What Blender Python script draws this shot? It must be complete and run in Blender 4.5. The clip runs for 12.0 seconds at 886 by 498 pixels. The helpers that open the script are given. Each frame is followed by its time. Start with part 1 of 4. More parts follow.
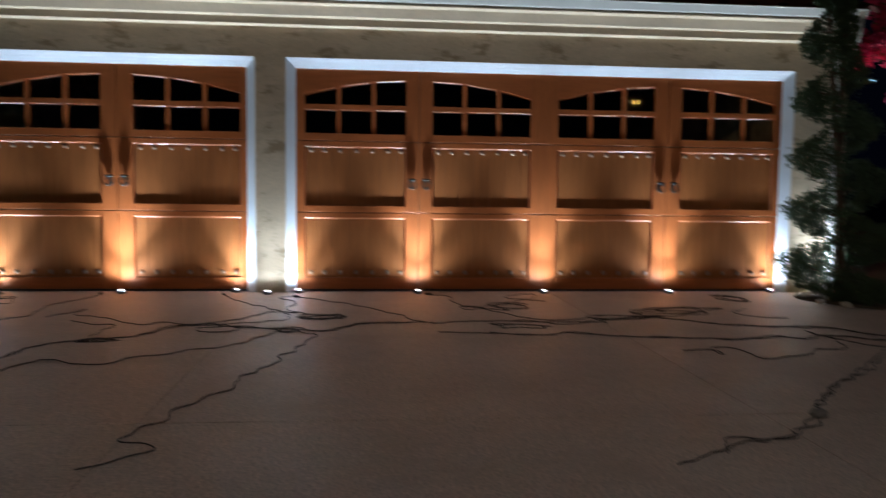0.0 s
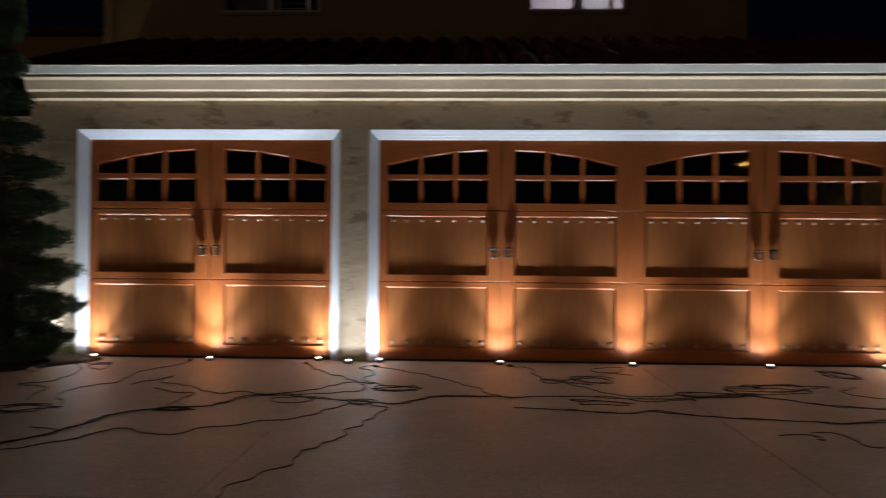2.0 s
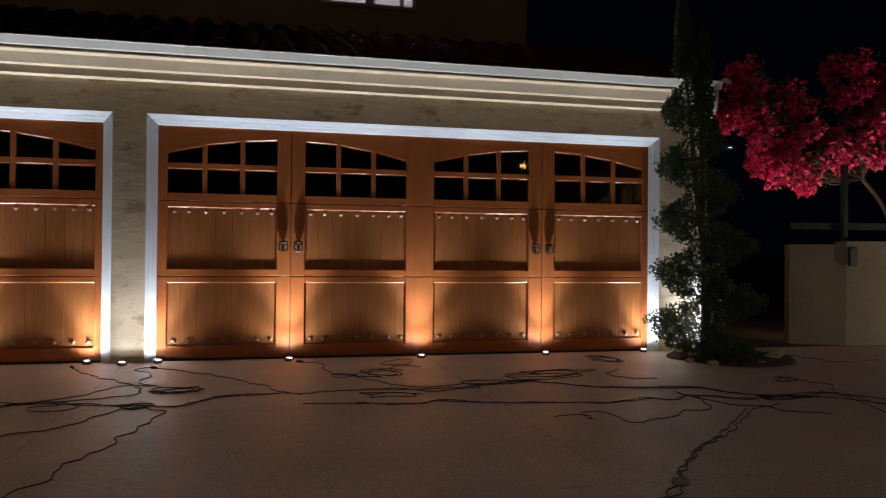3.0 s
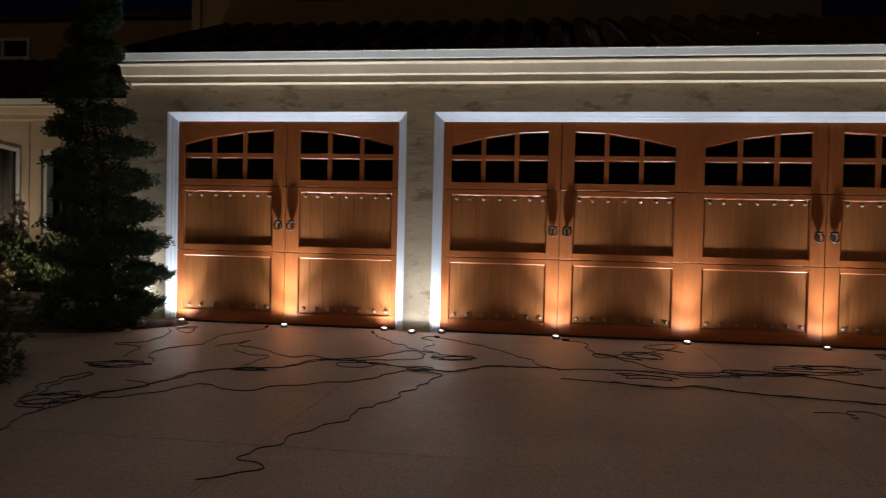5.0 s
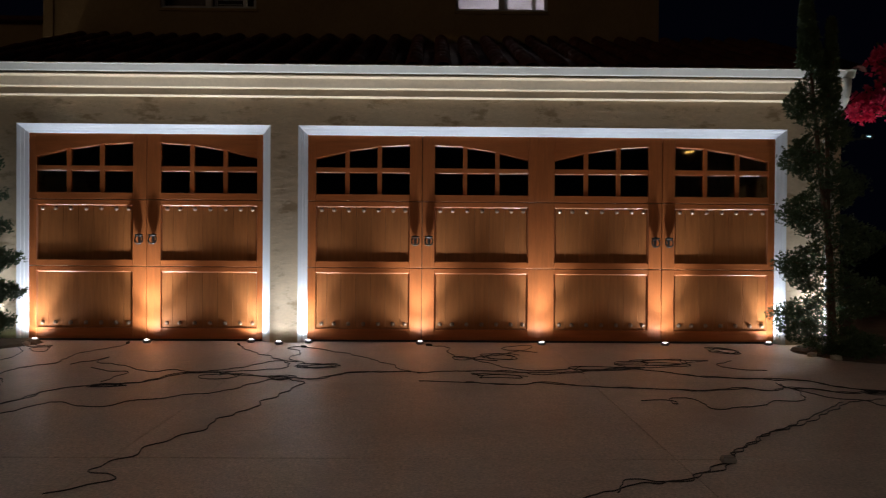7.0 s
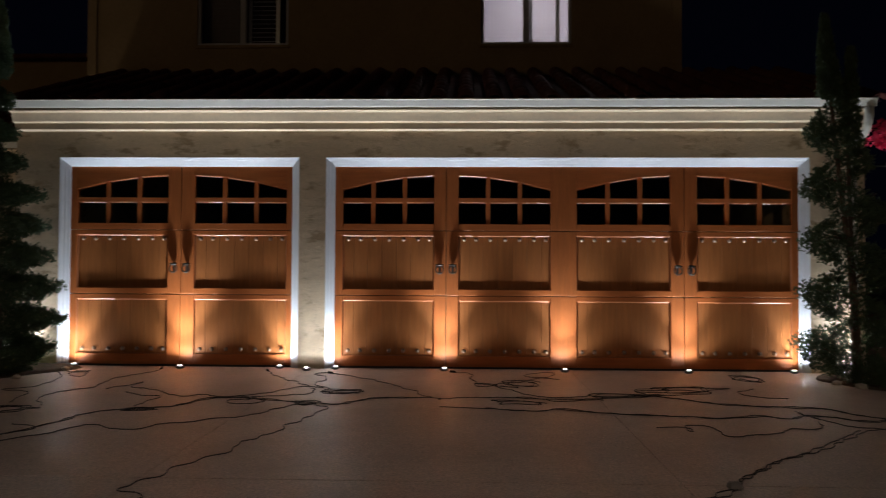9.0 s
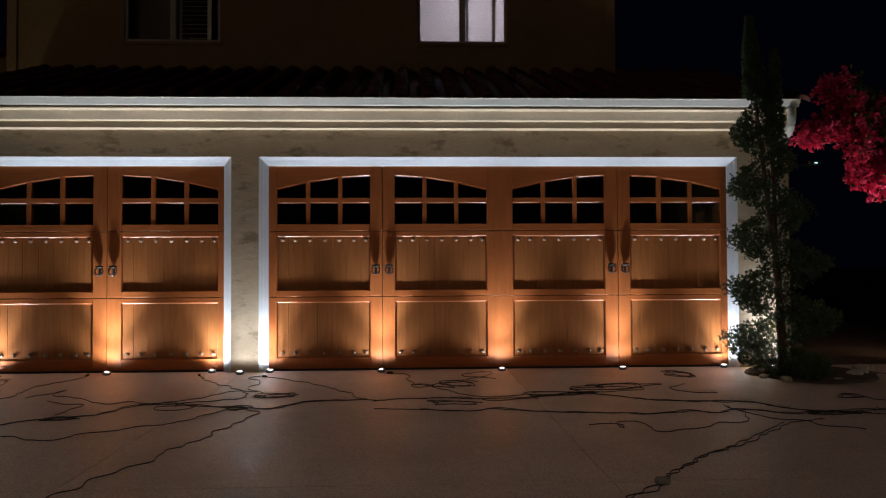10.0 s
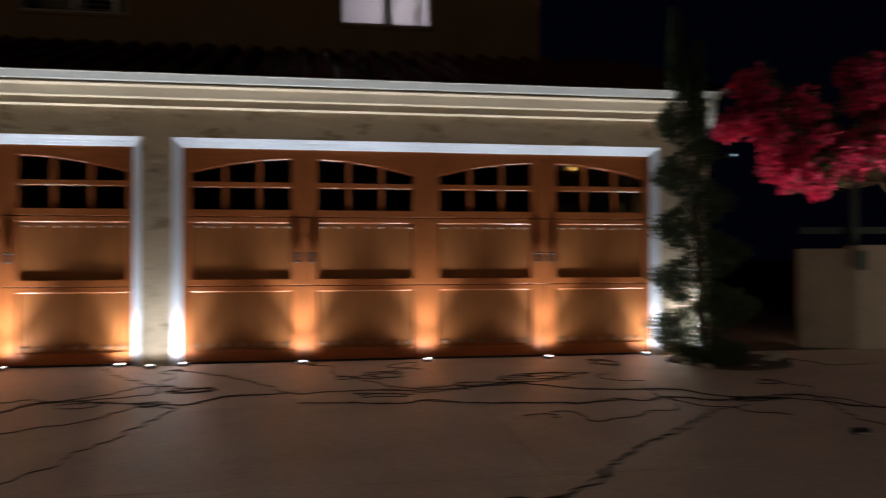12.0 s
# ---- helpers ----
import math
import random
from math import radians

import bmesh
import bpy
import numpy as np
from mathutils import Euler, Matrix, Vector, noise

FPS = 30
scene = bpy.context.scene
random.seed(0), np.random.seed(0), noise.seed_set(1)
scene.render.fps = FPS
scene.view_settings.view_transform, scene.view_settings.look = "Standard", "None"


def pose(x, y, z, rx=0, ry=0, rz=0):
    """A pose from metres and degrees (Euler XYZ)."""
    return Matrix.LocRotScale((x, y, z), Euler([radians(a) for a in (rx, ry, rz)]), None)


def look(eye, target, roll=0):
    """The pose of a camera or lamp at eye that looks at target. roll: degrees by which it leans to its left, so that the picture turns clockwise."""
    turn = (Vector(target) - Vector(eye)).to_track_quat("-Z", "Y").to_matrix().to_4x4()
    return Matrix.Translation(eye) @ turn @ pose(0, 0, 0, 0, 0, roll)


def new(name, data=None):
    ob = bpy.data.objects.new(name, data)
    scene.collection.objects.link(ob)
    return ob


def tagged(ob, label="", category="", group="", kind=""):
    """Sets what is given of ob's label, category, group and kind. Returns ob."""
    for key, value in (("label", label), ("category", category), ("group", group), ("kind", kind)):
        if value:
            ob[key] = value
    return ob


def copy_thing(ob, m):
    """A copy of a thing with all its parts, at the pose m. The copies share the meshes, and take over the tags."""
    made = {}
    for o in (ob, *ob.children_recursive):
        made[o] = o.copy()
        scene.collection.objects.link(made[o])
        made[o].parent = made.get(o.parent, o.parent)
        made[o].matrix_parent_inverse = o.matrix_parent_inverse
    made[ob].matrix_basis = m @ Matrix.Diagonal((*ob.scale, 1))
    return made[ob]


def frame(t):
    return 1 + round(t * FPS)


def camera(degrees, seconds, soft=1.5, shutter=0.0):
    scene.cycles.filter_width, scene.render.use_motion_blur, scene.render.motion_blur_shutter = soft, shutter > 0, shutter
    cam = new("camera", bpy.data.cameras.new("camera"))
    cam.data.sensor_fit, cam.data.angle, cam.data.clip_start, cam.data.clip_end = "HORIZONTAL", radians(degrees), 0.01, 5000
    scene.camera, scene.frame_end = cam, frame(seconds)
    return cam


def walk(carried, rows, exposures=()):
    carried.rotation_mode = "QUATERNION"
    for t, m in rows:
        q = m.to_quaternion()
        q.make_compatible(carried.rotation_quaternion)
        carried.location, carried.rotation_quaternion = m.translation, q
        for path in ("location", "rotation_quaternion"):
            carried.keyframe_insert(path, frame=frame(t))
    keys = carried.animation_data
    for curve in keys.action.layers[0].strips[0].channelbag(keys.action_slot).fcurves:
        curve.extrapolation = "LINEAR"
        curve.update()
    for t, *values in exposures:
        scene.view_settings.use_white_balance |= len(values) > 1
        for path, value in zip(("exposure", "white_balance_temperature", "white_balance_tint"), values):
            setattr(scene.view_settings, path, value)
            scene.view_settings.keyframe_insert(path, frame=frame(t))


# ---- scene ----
cam = camera(60.4, 12.0, soft=1.2, shutter=0.5)
PATH = [
    (0, (1.073, -7.42, 0.978), (1.258, -5.434, 0.83), 0.7),
    (0.5, (1.156, -7.328, 0.973), (1.012, -5.334, 0.927), 1.6),
    (1, (1.267, -7.309, 0.993), (0.906, -5.341, 1.011), 1.9),
    (1.5, (1.315, -7.337, 1.006), (0.975, -5.366, 1.038), 1.3),
    (2, (1.274, -7.314, 1.015), (1.19, -5.316, 1.035), 0.5),
    (2.5, (1.245, -7.26, 0.975), (1.519, -5.279, 1.001), 0.1),
    (2.7, (1.26, -7.241, 0.986), (1.653, -5.28, 1.005), 0.4),
    (3.1, (1.300, -7.260, 0.995), (1.757, -5.313, 1.009), 0.5),
    (3.5, (1.345, -7.300, 1.010), (1.703, -5.332, 1.010), 0.7),
    (3.9, (1.395, -7.350, 1.022), (1.559, -5.357, 1.001), 0.9),
    (4.3, (1.442, -7.421, 1.032), (1.409, -5.421, 0.996), 1.1),
    (4.5, (1.444, -7.475, 1.032), (1.324, -5.479, 0.99), 1.2),
    (5, (1.468, -7.635, 1.04), (1.181, -5.656, 0.991), 1.3),
    (5.5, (1.578, -7.725, 1.025), (1.255, -5.752, 0.978), 1.2),
    (6, (1.586, -7.792, 1.032), (1.376, -5.803, 0.992), 1.0),
    (6.5, (1.583, -7.835, 1.033), (1.526, -5.836, 1.002), 0.7),
    (7, (1.645, -7.868, 1.048), (1.67, -5.869, 1.029), 0.4),
    (7.2, (1.672, -7.895, 1.06), (1.706, -5.896, 1.044), 0.3),
    (7.6, (1.695, -7.940, 1.060), (1.698, -5.940, 1.067), 0.35),
    (8.0, (1.715, -7.985, 1.060), (1.638, -5.987, 1.088), 0.4),
    (8.4, (1.735, -8.020, 1.060), (1.599, -6.025, 1.104), 0.45),
    (8.8, (1.748, -8.038, 1.061), (1.634, -6.042, 1.111), 0.4),
    (9, (1.762, -8.027, 1.067), (1.695, -6.029, 1.117), 0.3),
    (9.5, (1.813, -7.999, 1.064), (1.846, -6.0, 1.121), -0.0),
    (10, (1.837, -7.979, 1.067), (1.918, -5.981, 1.117), -0.3),
    (10.5, (1.831, -7.969, 1.062), (1.827, -5.969, 1.107), -0.2),
    (11, (1.819, -7.95, 1.057), (1.735, -5.952, 1.097), -0.0),
    (11.5, (1.791, -7.906, 1.044), (1.67, -5.91, 1.073), 0.2),
    (12, (1.727, -7.767, 1.05), (2.034, -5.791, 1.073), -0.1),
]
walk(cam, [(t, look(eye, target, roll)) for t, eye, target, roll in PATH],
     exposures=((0, 0.82, 5600, 8), (0.8, 0.68, 5900, 9), (1.6, 0.63, 6150, 11), (2.4, 0.57, 6430, 15), (12, 0.55, 6450, 15)))

# ---- world, lamps, exposure ----
world = bpy.data.worlds.new("night_sky")
scene.world = world
world.use_nodes = True
world.node_tree.nodes["Background"].inputs[0].default_value = (0.16, 0.22, 0.6, 1)
world.node_tree.nodes["Background"].inputs[1].default_value = 0.0019
SPOT_WATTS = 93.0
SPILL_WATTS = 11.0
# power of the added, unseen fill lamp over the driveway
DRIVE_FILL_WATTS = 145.0
SPOT_COLOUR = (0.86, 0.94, 1.0)


# ---- materials ----
def material(name, colour, rough=0.6, metal=0.0, vary=0.15, scale=6.0, stretch=(1, 1, 1), bump=0.0, bump_scale=60.0,
             fine=0.0, dark=None, patch=0.0, patch_scale=3.0, per_object=0.0, trans=0.0, islands=0.0, grain=0.0, sheen=0.5):
    """A principled surface with two scales of variation and relief, in metres."""
    m = bpy.data.materials.new(name)
    m.use_nodes = True
    nt = m.node_tree
    n, l = nt.nodes, nt.links
    p = n["Principled BSDF"]
    p.inputs["Roughness"].default_value = rough
    p.inputs["Metallic"].default_value = metal
    p.inputs["Specular IOR Level"].default_value = sheen
    p.inputs["Transmission Weight"].default_value = trans
    co = n.new("ShaderNodeTexCoord")
    mp = n.new("ShaderNodeMapping")
    mp.inputs["Scale"].default_value = stretch
    l.new(co.outputs["Object"], mp.inputs["Vector"])
    info = n.new("ShaderNodeObjectInfo")
    sh = n.new("ShaderNodeVectorMath")
    sh.operation = "MULTIPLY_ADD"
    cmb = n.new("ShaderNodeCombineXYZ")
    for k in range(3):
        l.new(info.outputs["Random"], cmb.inputs[k])
    l.new(cmb.outputs[0], sh.inputs[0])
    sh.inputs[1].default_value = (13.0, 7.0, 9.0) if per_object else (0, 0, 0)
    l.new(mp.outputs[0], sh.inputs[2])

    def noise_tex(sc, detail=4.0, ro=0.6):
        t = n.new("ShaderNodeTexNoise")
        t.inputs["Scale"].default_value = sc
        t.inputs["Detail"].default_value = detail
        t.inputs["Roughness"].default_value = ro
        l.new(sh.outputs[0], t.inputs["Vector"])
        return t

    big = noise_tex(scale)
    ramp = n.new("ShaderNodeMapRange")
    ramp.inputs["From Min"].default_value, ramp.inputs["From Max"].default_value = 0.3, 0.7
    ramp.inputs["To Min"].default_value, ramp.inputs["To Max"].default_value = 1 - vary, 1 + vary
    l.new(big.outputs["Fac"], ramp.inputs["Value"])
    value = ramp.outputs[0]
    if fine:
        small = noise_tex(scale * 14, 2.0)
        r2 = n.new("ShaderNodeMapRange")
        r2.inputs["From Min"].default_value, r2.inputs["From Max"].default_value = 0.3, 0.7
        r2.inputs["To Min"].default_value, r2.inputs["To Max"].default_value = 1 - fine, 1 + fine
        l.new(small.outputs["Fac"], r2.inputs["Value"])
        mul = n.new("ShaderNodeMath")
        mul.operation = "MULTIPLY"
        l.new(value, mul.inputs[0]), l.new(r2.outputs[0], mul.inputs[1])
        value = mul.outputs[0]
    if grain:
        gt = noise_tex(65.0, 3.0)
        r6 = n.new("ShaderNodeMapRange")
        r6.inputs["From Min"].default_value, r6.inputs["From Max"].default_value = 0.3, 0.7
        r6.inputs["To Min"].default_value, r6.inputs["To Max"].default_value = 1 - grain, 1 + grain
        l.new(gt.outputs["Fac"], r6.inputs["Value"])
        mul = n.new("ShaderNodeMath")
        mul.operation = "MULTIPLY"
        l.new(value, mul.inputs[0]), l.new(r6.outputs[0], mul.inputs[1])
        value = mul.outputs[0]
    if per_object:
        r3 = n.new("ShaderNodeMapRange")
        r3.inputs["To Min"].default_value, r3.inputs["To Max"].default_value = 1 - per_object, 1 + per_object
        l.new(info.outputs["Random"], r3.inputs["Value"])
        mul = n.new("ShaderNodeMath")
        mul.operation = "MULTIPLY"
        l.new(value, mul.inputs[0]), l.new(r3.outputs[0], mul.inputs[1])
        value = mul.outputs[0]
    tint = n.new("ShaderNodeVectorMath")
    tint.operation = "SCALE"
    tint.inputs[0].default_value = colour
    l.new(value, tint.inputs["Scale"])
    out = tint.outputs[0]
    if dark:
        pt = noise_tex(patch_scale, 5.0, 0.65)
        r4 = n.new("ShaderNodeMapRange")
        r4.inputs["From Min"].default_value, r4.inputs["From Max"].default_value = 0.55, 0.64
        r4.inputs["To Min"].default_value, r4.inputs["To Max"].default_value = 0, patch
        l.new(pt.outputs["Fac"], r4.inputs["Value"])
        mix = n.new("ShaderNodeMix")
        mix.data_type = "RGBA"
        l.new(r4.outputs[0], mix.inputs[0])
        l.new(out, mix.inputs[6])
        mix.inputs[7].default_value = (*dark, 1)
        out = mix.outputs[2]
    l.new(out, p.inputs["Base Color"])
    if bump:
        bt = noise_tex(bump_scale, 5.0)
        bn = n.new("ShaderNodeBump")
        bn.inputs["Strength"].default_value = 1.0
        bn.inputs["Distance"].default_value = bump
        height = bt.outputs["Fac"]
        if islands:
            it = noise_tex(7.0, 6.0, 0.7)
            r5 = n.new("ShaderNodeMapRange")
            r5.inputs["From Min"].default_value, r5.inputs["From Max"].default_value = 0.50, 0.56
            r5.inputs["To Max"].default_value = islands
            l.new(it.outputs["Fac"], r5.inputs["Value"])
            add = n.new("ShaderNodeMath")
            l.new(height, add.inputs[0]), l.new(r5.outputs[0], add.inputs[1])
            height = add.outputs[0]
        l.new(height, bn.inputs["Height"])
        l.new(bn.outputs[0], p.inputs["Normal"])
    return m


def glow(name, colour, strength):
    m = bpy.data.materials.new(name)
    m.use_nodes = True
    p = m.node_tree.nodes["Principled BSDF"]
    p.inputs["Base Color"].default_value = (0.8, 0.8, 0.8, 1)
    p.inputs["Emission Color"].default_value = (*colour, 1)
    p.inputs["Emission Strength"].default_value = strength
    return m


def glass(name, tint=(1, 1, 1)):
    m = bpy.data.materials.new(name)
    m.use_nodes = True
    p = m.node_tree.nodes["Principled BSDF"]
    p.inputs["Base Color"].default_value = (*tint, 1)
    p.inputs["Roughness"].default_value = 0.02
    p.inputs["IOR"].default_value = 1.45
    p.inputs["Transmission Weight"].default_value = 1.0
    return m


WOOD_V = material("stained_wood_upright", (0.41, 0.119, 0.030), 0.46, vary=0.14, scale=4, stretch=(9, 9, 0.7), fine=0.12, bump=0.0006, bump_scale=30, per_object=0.07, sheen=0.3)
WOOD_H = material("stained_wood_rail", (0.41, 0.117, 0.030), 0.42, vary=0.14, scale=4, stretch=(0.7, 9, 9), fine=0.10, bump=0.0006, bump_scale=30, per_object=0.04, sheen=0.3)
WOOD_B = material("stained_wood_board", (0.33, 0.114, 0.031), 0.46, vary=0.16, scale=4, stretch=(9, 9, 0.7), fine=0.12, bump=0.0006, bump_scale=30, per_object=0.05, sheen=0.3)
# paler and glossier than the rails: the highlight line is partly in the colour
BEAD = material("varnished_highlight_bead", (0.43, 0.15, 0.06), 0.38, vary=0.10, scale=4, stretch=(0.7, 9, 9), fine=0.08, sheen=0.8)
WHITE = material("white_trim_paint", (0.80, 0.85, 0.90), 0.5, vary=0.04, scale=5, fine=0.03, bump=0.0008, bump_scale=25)
GUTTER = material("white_gutter_paint", (0.70, 0.70, 0.63), 0.45, vary=0.05, scale=3, fine=0.03)
# darker brown patches scattered by noise over the beige
STUCCO = material("beige_trowelled_stucco", (0.67, 0.54, 0.37), 0.9, vary=0.10, scale=2.2, fine=0.06, bump=0.0022, bump_scale=7, stretch=(0.8, 1, 1.9), islands=0.35, dark=(0.33, 0.23, 0.125), patch=0.8, patch_scale=3.3)
STUCCO_CORNICE = material("beige_cornice_stucco", (0.70, 0.58, 0.41), 0.85, vary=0.08, scale=2.5, fine=0.05, bump=0.003, bump_scale=14)
CONCRETE = material("brushed_driveway_concrete", (0.65, 0.53, 0.45), 0.42, vary=0.12, scale=1.3, fine=0.08, grain=0.3, bump=0.006, bump_scale=70, dark=(0.52, 0.41, 0.34), patch=0.5, patch_scale=1.1)
JOINT = material("dark_joint_filler", (0.16, 0.125, 0.10), 0.9, vary=0.2, scale=6)
EARTH = material("dark_earth", (0.09, 0.065, 0.045), 0.95, vary=0.3, scale=3, fine=0.2, bump=0.02, bump_scale=20)
TILE = material("red_clay_tile", (0.12, 0.036, 0.026), 0.95, vary=0.25, scale=5, fine=0.12, bump=0.002, bump_scale=40, per_object=0.2)
UPPER = material("tan_house_stucco", (0.36, 0.26, 0.14), 0.9, vary=0.08, scale=2, fine=0.06, bump=0.004, bump_scale=18)
IRON = material("black_iron", (0.016, 0.014, 0.013), 0.5, metal=0.2, vary=0.15, scale=20)
# ring coloured lighter and shinier than IRON so that it reads as lit
RING_METAL = material("lighter_iron_ring", (0.11, 0.09, 0.08), 0.36, metal=0.7, vary=0.2, scale=20)
STUD = material("aged_bronze_stud", (0.30, 0.20, 0.14), 0.4, metal=0.5, vary=0.2, scale=20)
RUBBER = material("black_cord_rubber", (0.018, 0.016, 0.015), 0.5, vary=0.2, scale=10)
PUCK = material("grey_cast_metal", (0.30, 0.31, 0.33), 0.45, metal=0.5, vary=0.12, scale=30)
LENS = glow("lit_lens", (0.92, 0.97, 1.0), 30.0)
PANE = glass("window_glass")
# near-black colour stands in for the darkness inside unlit rooms
INSIDE_BLACK = material("unlit_inside_black", (0.05, 0.045, 0.04), 0.9, vary=0.1, scale=2)
CYPRESS = material("cypress_foliage", (0.08, 0.125, 0.06), 0.65, vary=0.35, scale=9, fine=0.15)
SHRUB = material("shrub_foliage", (0.085, 0.115, 0.045), 0.6, vary=0.35, scale=7, fine=0.15)
DRYBRUSH = material("pale_brush_foliage", (0.22, 0.17, 0.07), 0.7, vary=0.3, scale=8, fine=0.15)
BRACT = material("magenta_bracts", (0.9, 0.085, 0.29), 0.6, vary=0.3, scale=5, fine=0.2)
PETAL = material("pale_petals", (0.62, 0.60, 0.54), 0.7, vary=0.15, scale=9)
BARK = material("brown_bark", (0.13, 0.09, 0.06), 0.9, vary=0.25, scale=12, stretch=(3, 3, 0.6), bump=0.006, bump_scale=25)
STONE = material("pale_field_stone", (0.48, 0.44, 0.36), 0.9, vary=0.2, scale=6, fine=0.1, bump=0.006, bump_scale=22, per_object=0.18)
RENDERED = material("grey_rendered_wall", (0.36, 0.31, 0.255), 0.9, vary=0.12, scale=2, fine=0.08, bump=0.006, bump_scale=14)
SHUTTER = material("white_shutter_paint", (0.7, 0.73, 0.74), 0.5, vary=0.04, scale=6)
FRAME_GREY = material("window_frame_vinyl", (0.55, 0.55, 0.54), 0.5, vary=0.05, scale=6)
BLACKPAINT = material("matt_black_paint", (0.008, 0.008, 0.008), 0.9, vary=0.1, scale=8)
BOXGREY = material("grey_plastic_box", (0.26, 0.24, 0.22), 0.5, vary=0.1, scale=10)
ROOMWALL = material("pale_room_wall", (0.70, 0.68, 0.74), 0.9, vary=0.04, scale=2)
CURTAIN = material("grey_curtain", (0.09, 0.08, 0.075), 0.95, vary=0.15, scale=3, stretch=(6, 6, 0.5))
STEEL = material("dark_fence_steel", (0.05, 0.07, 0.07), 0.5, metal=0.4, vary=0.1, scale=8)
SODIUM = glow("street_lamp_glow", (1.0, 0.55, 0.12), 12.0)
BLUELED = glow("blue_white_led", (0.5, 0.85, 1.0), 1.2)
BULB = glow("warm_bulb", (1.0, 0.78, 0.5), 8.0)
ROOMLAMP = glow("room_lamp_glow", (1.0, 0.95, 0.85), 6.0)


# ---- building helpers ----
def mesh_of(name, bm, mat):
    me = bpy.data.meshes.new(name)
    bmesh.ops.recalc_face_normals(bm, faces=bm.faces)
    bm.to_mesh(me)
    bm.free()
    me.materials.append(mat)
    return me


def part(name, bm, mat, parent=None, label="", at=None):
    """Links a bmesh, or a ready mesh, as one object, under parent if there is one."""
    me = bm if isinstance(bm, bpy.types.Mesh) else mesh_of(name, bm, mat)
    ob = new(name, me)
    ob.parent = parent
    if at is not None:
        ob.location = at
    if label:
        tagged(ob, label)
    return ob


def thing(name, label, category, at=(0, 0, 0), group="", kind=""):
    ob = new(name)
    ob.empty_display_size = 0.1
    ob.location = at
    return tagged(ob, label, category, group, kind)


def add_box(bm, x0, x1, y0, y1, z0, z1, bevel=0.0):
    b = bmesh.new()
    bmesh.ops.create_cube(b, size=1, matrix=Matrix.Translation(((x0 + x1) / 2, (y0 + y1) / 2, (z0 + z1) / 2)) @ Matrix.Diagonal((x1 - x0, y1 - y0, z1 - z0, 1)))
    if bevel:
        bmesh.ops.bevel(b, geom=b.edges[:], offset=bevel, segments=1, affect="EDGES")
    me = bpy.data.meshes.new("t")
    b.to_mesh(me)
    b.free()
    bm.from_mesh(me)
    bpy.data.meshes.remove(me)
    return bm


def boxed(*a, bevel=0.0):
    return add_box(bmesh.new(), *a, bevel=bevel)


def add_prism(bm, poly, y0, y1):
    """A polygon of (x, z), front at y0, back at y1."""
    f = [bm.verts.new((x, y0, z)) for x, z in poly]
    b = [bm.verts.new((x, y1, z)) for x, z in poly]
    bm.faces.new(f), bm.faces.new(b[::-1])
    for i in range(len(poly)):
        j = (i + 1) % len(poly)
        bm.faces.new((f[i], b[i], b[j], f[j]))
    return bm


def add_profile(bm, prof, x0, x1):
    """A closed profile of (y, z), drawn out along x."""
    a = [bm.verts.new((x0, y, z)) for y, z in prof]
    b = [bm.verts.new((x1, y, z)) for y, z in prof]
    bm.faces.new(a), bm.faces.new(b[::-1])
    for i in range(len(prof)):
        j = (i + 1) % len(prof)
        bm.faces.new((a[i], a[j], b[j], b[i]))
    return bm


def add_lathe(bm, prof, seg=16, at=(0, 0, 0)):
    """A profile of (radius, z) turned about the z axis."""
    rings = []
    for r, z in prof:
        if r < 1e-5:
            rings.append([bm.verts.new((at[0], at[1], at[2] + z))])
        else:
            rings.append([bm.verts.new((at[0] + r * math.cos(2 * math.pi * k / seg), at[1] + r * math.sin(2 * math.pi * k / seg), at[2] + z)) for k in range(seg)])
    for p, q in zip(rings, rings[1:]):
        for k in range(seg):
            j = (k + 1) % seg
            if len(p) == 1 and len(q) > 1:
                bm.faces.new((p[0], q[k], q[j]))
            elif len(q) == 1 and len(p) > 1:
                bm.faces.new((p[k], p[j], q[0]))
            elif len(p) > 1:
                bm.faces.new((p[k], p[j], q[j], q[k]))
    return bm


def smooth(me):
    for p in me.polygons:
        p.use_smooth = True
    return me


def spline(points, steps=7):
    """Catmull-Rom through 3D points."""
    p = [Vector(q) for q in points]
    p = [p[0] * 2 - p[1]] + p + [p[-1] * 2 - p[-2]]
    out = []
    for i in range(1, len(p) - 2):
        for k in range(steps):
            t = k / steps
            out.append(0.5 * (2 * p[i] + (p[i + 1] - p[i - 1]) * t + (2 * p[i - 1] - 5 * p[i] + 4 * p[i + 1] - p[i + 2]) * t * t
                              + (3 * p[i] - p[i - 1] - 3 * p[i + 1] + p[i + 2]) * t ** 3))
    out.append(p[-2])
    return out


def tube_mesh(name, path, radii, mat, sides=6):
    verts, faces = [], []
    up = Vector((0, 0, 1))
    for i, c in enumerate(path):
        d = (path[min(i + 1, len(path) - 1)] - path[max(i - 1, 0)]).normalized()
        s = d.cross(up if abs(d.z) < 0.95 else Vector((1, 0, 0))).normalized()
        u = s.cross(d)
        r = radii[i] if isinstance(radii, list) else radii
        for k in range(sides):
            a = 2 * math.pi * k / sides
            verts.append(c + s * (r * math.cos(a)) + u * (r * math.sin(a)))
    for i in range(len(path) - 1):
        for k in range(sides):
            j = (k + 1) % sides
            faces.append((i * sides + k, i * sides + j, (i + 1) * sides + j, (i + 1) * sides + k))
    faces += [tuple(range(sides))[::-1], tuple((len(path) - 1) * sides + k for k in range(sides))]
    me = bpy.data.meshes.new(name)
    me.from_pydata([tuple(v) for v in verts], [], faces)
    me.materials.append(mat)
    return smooth(me)


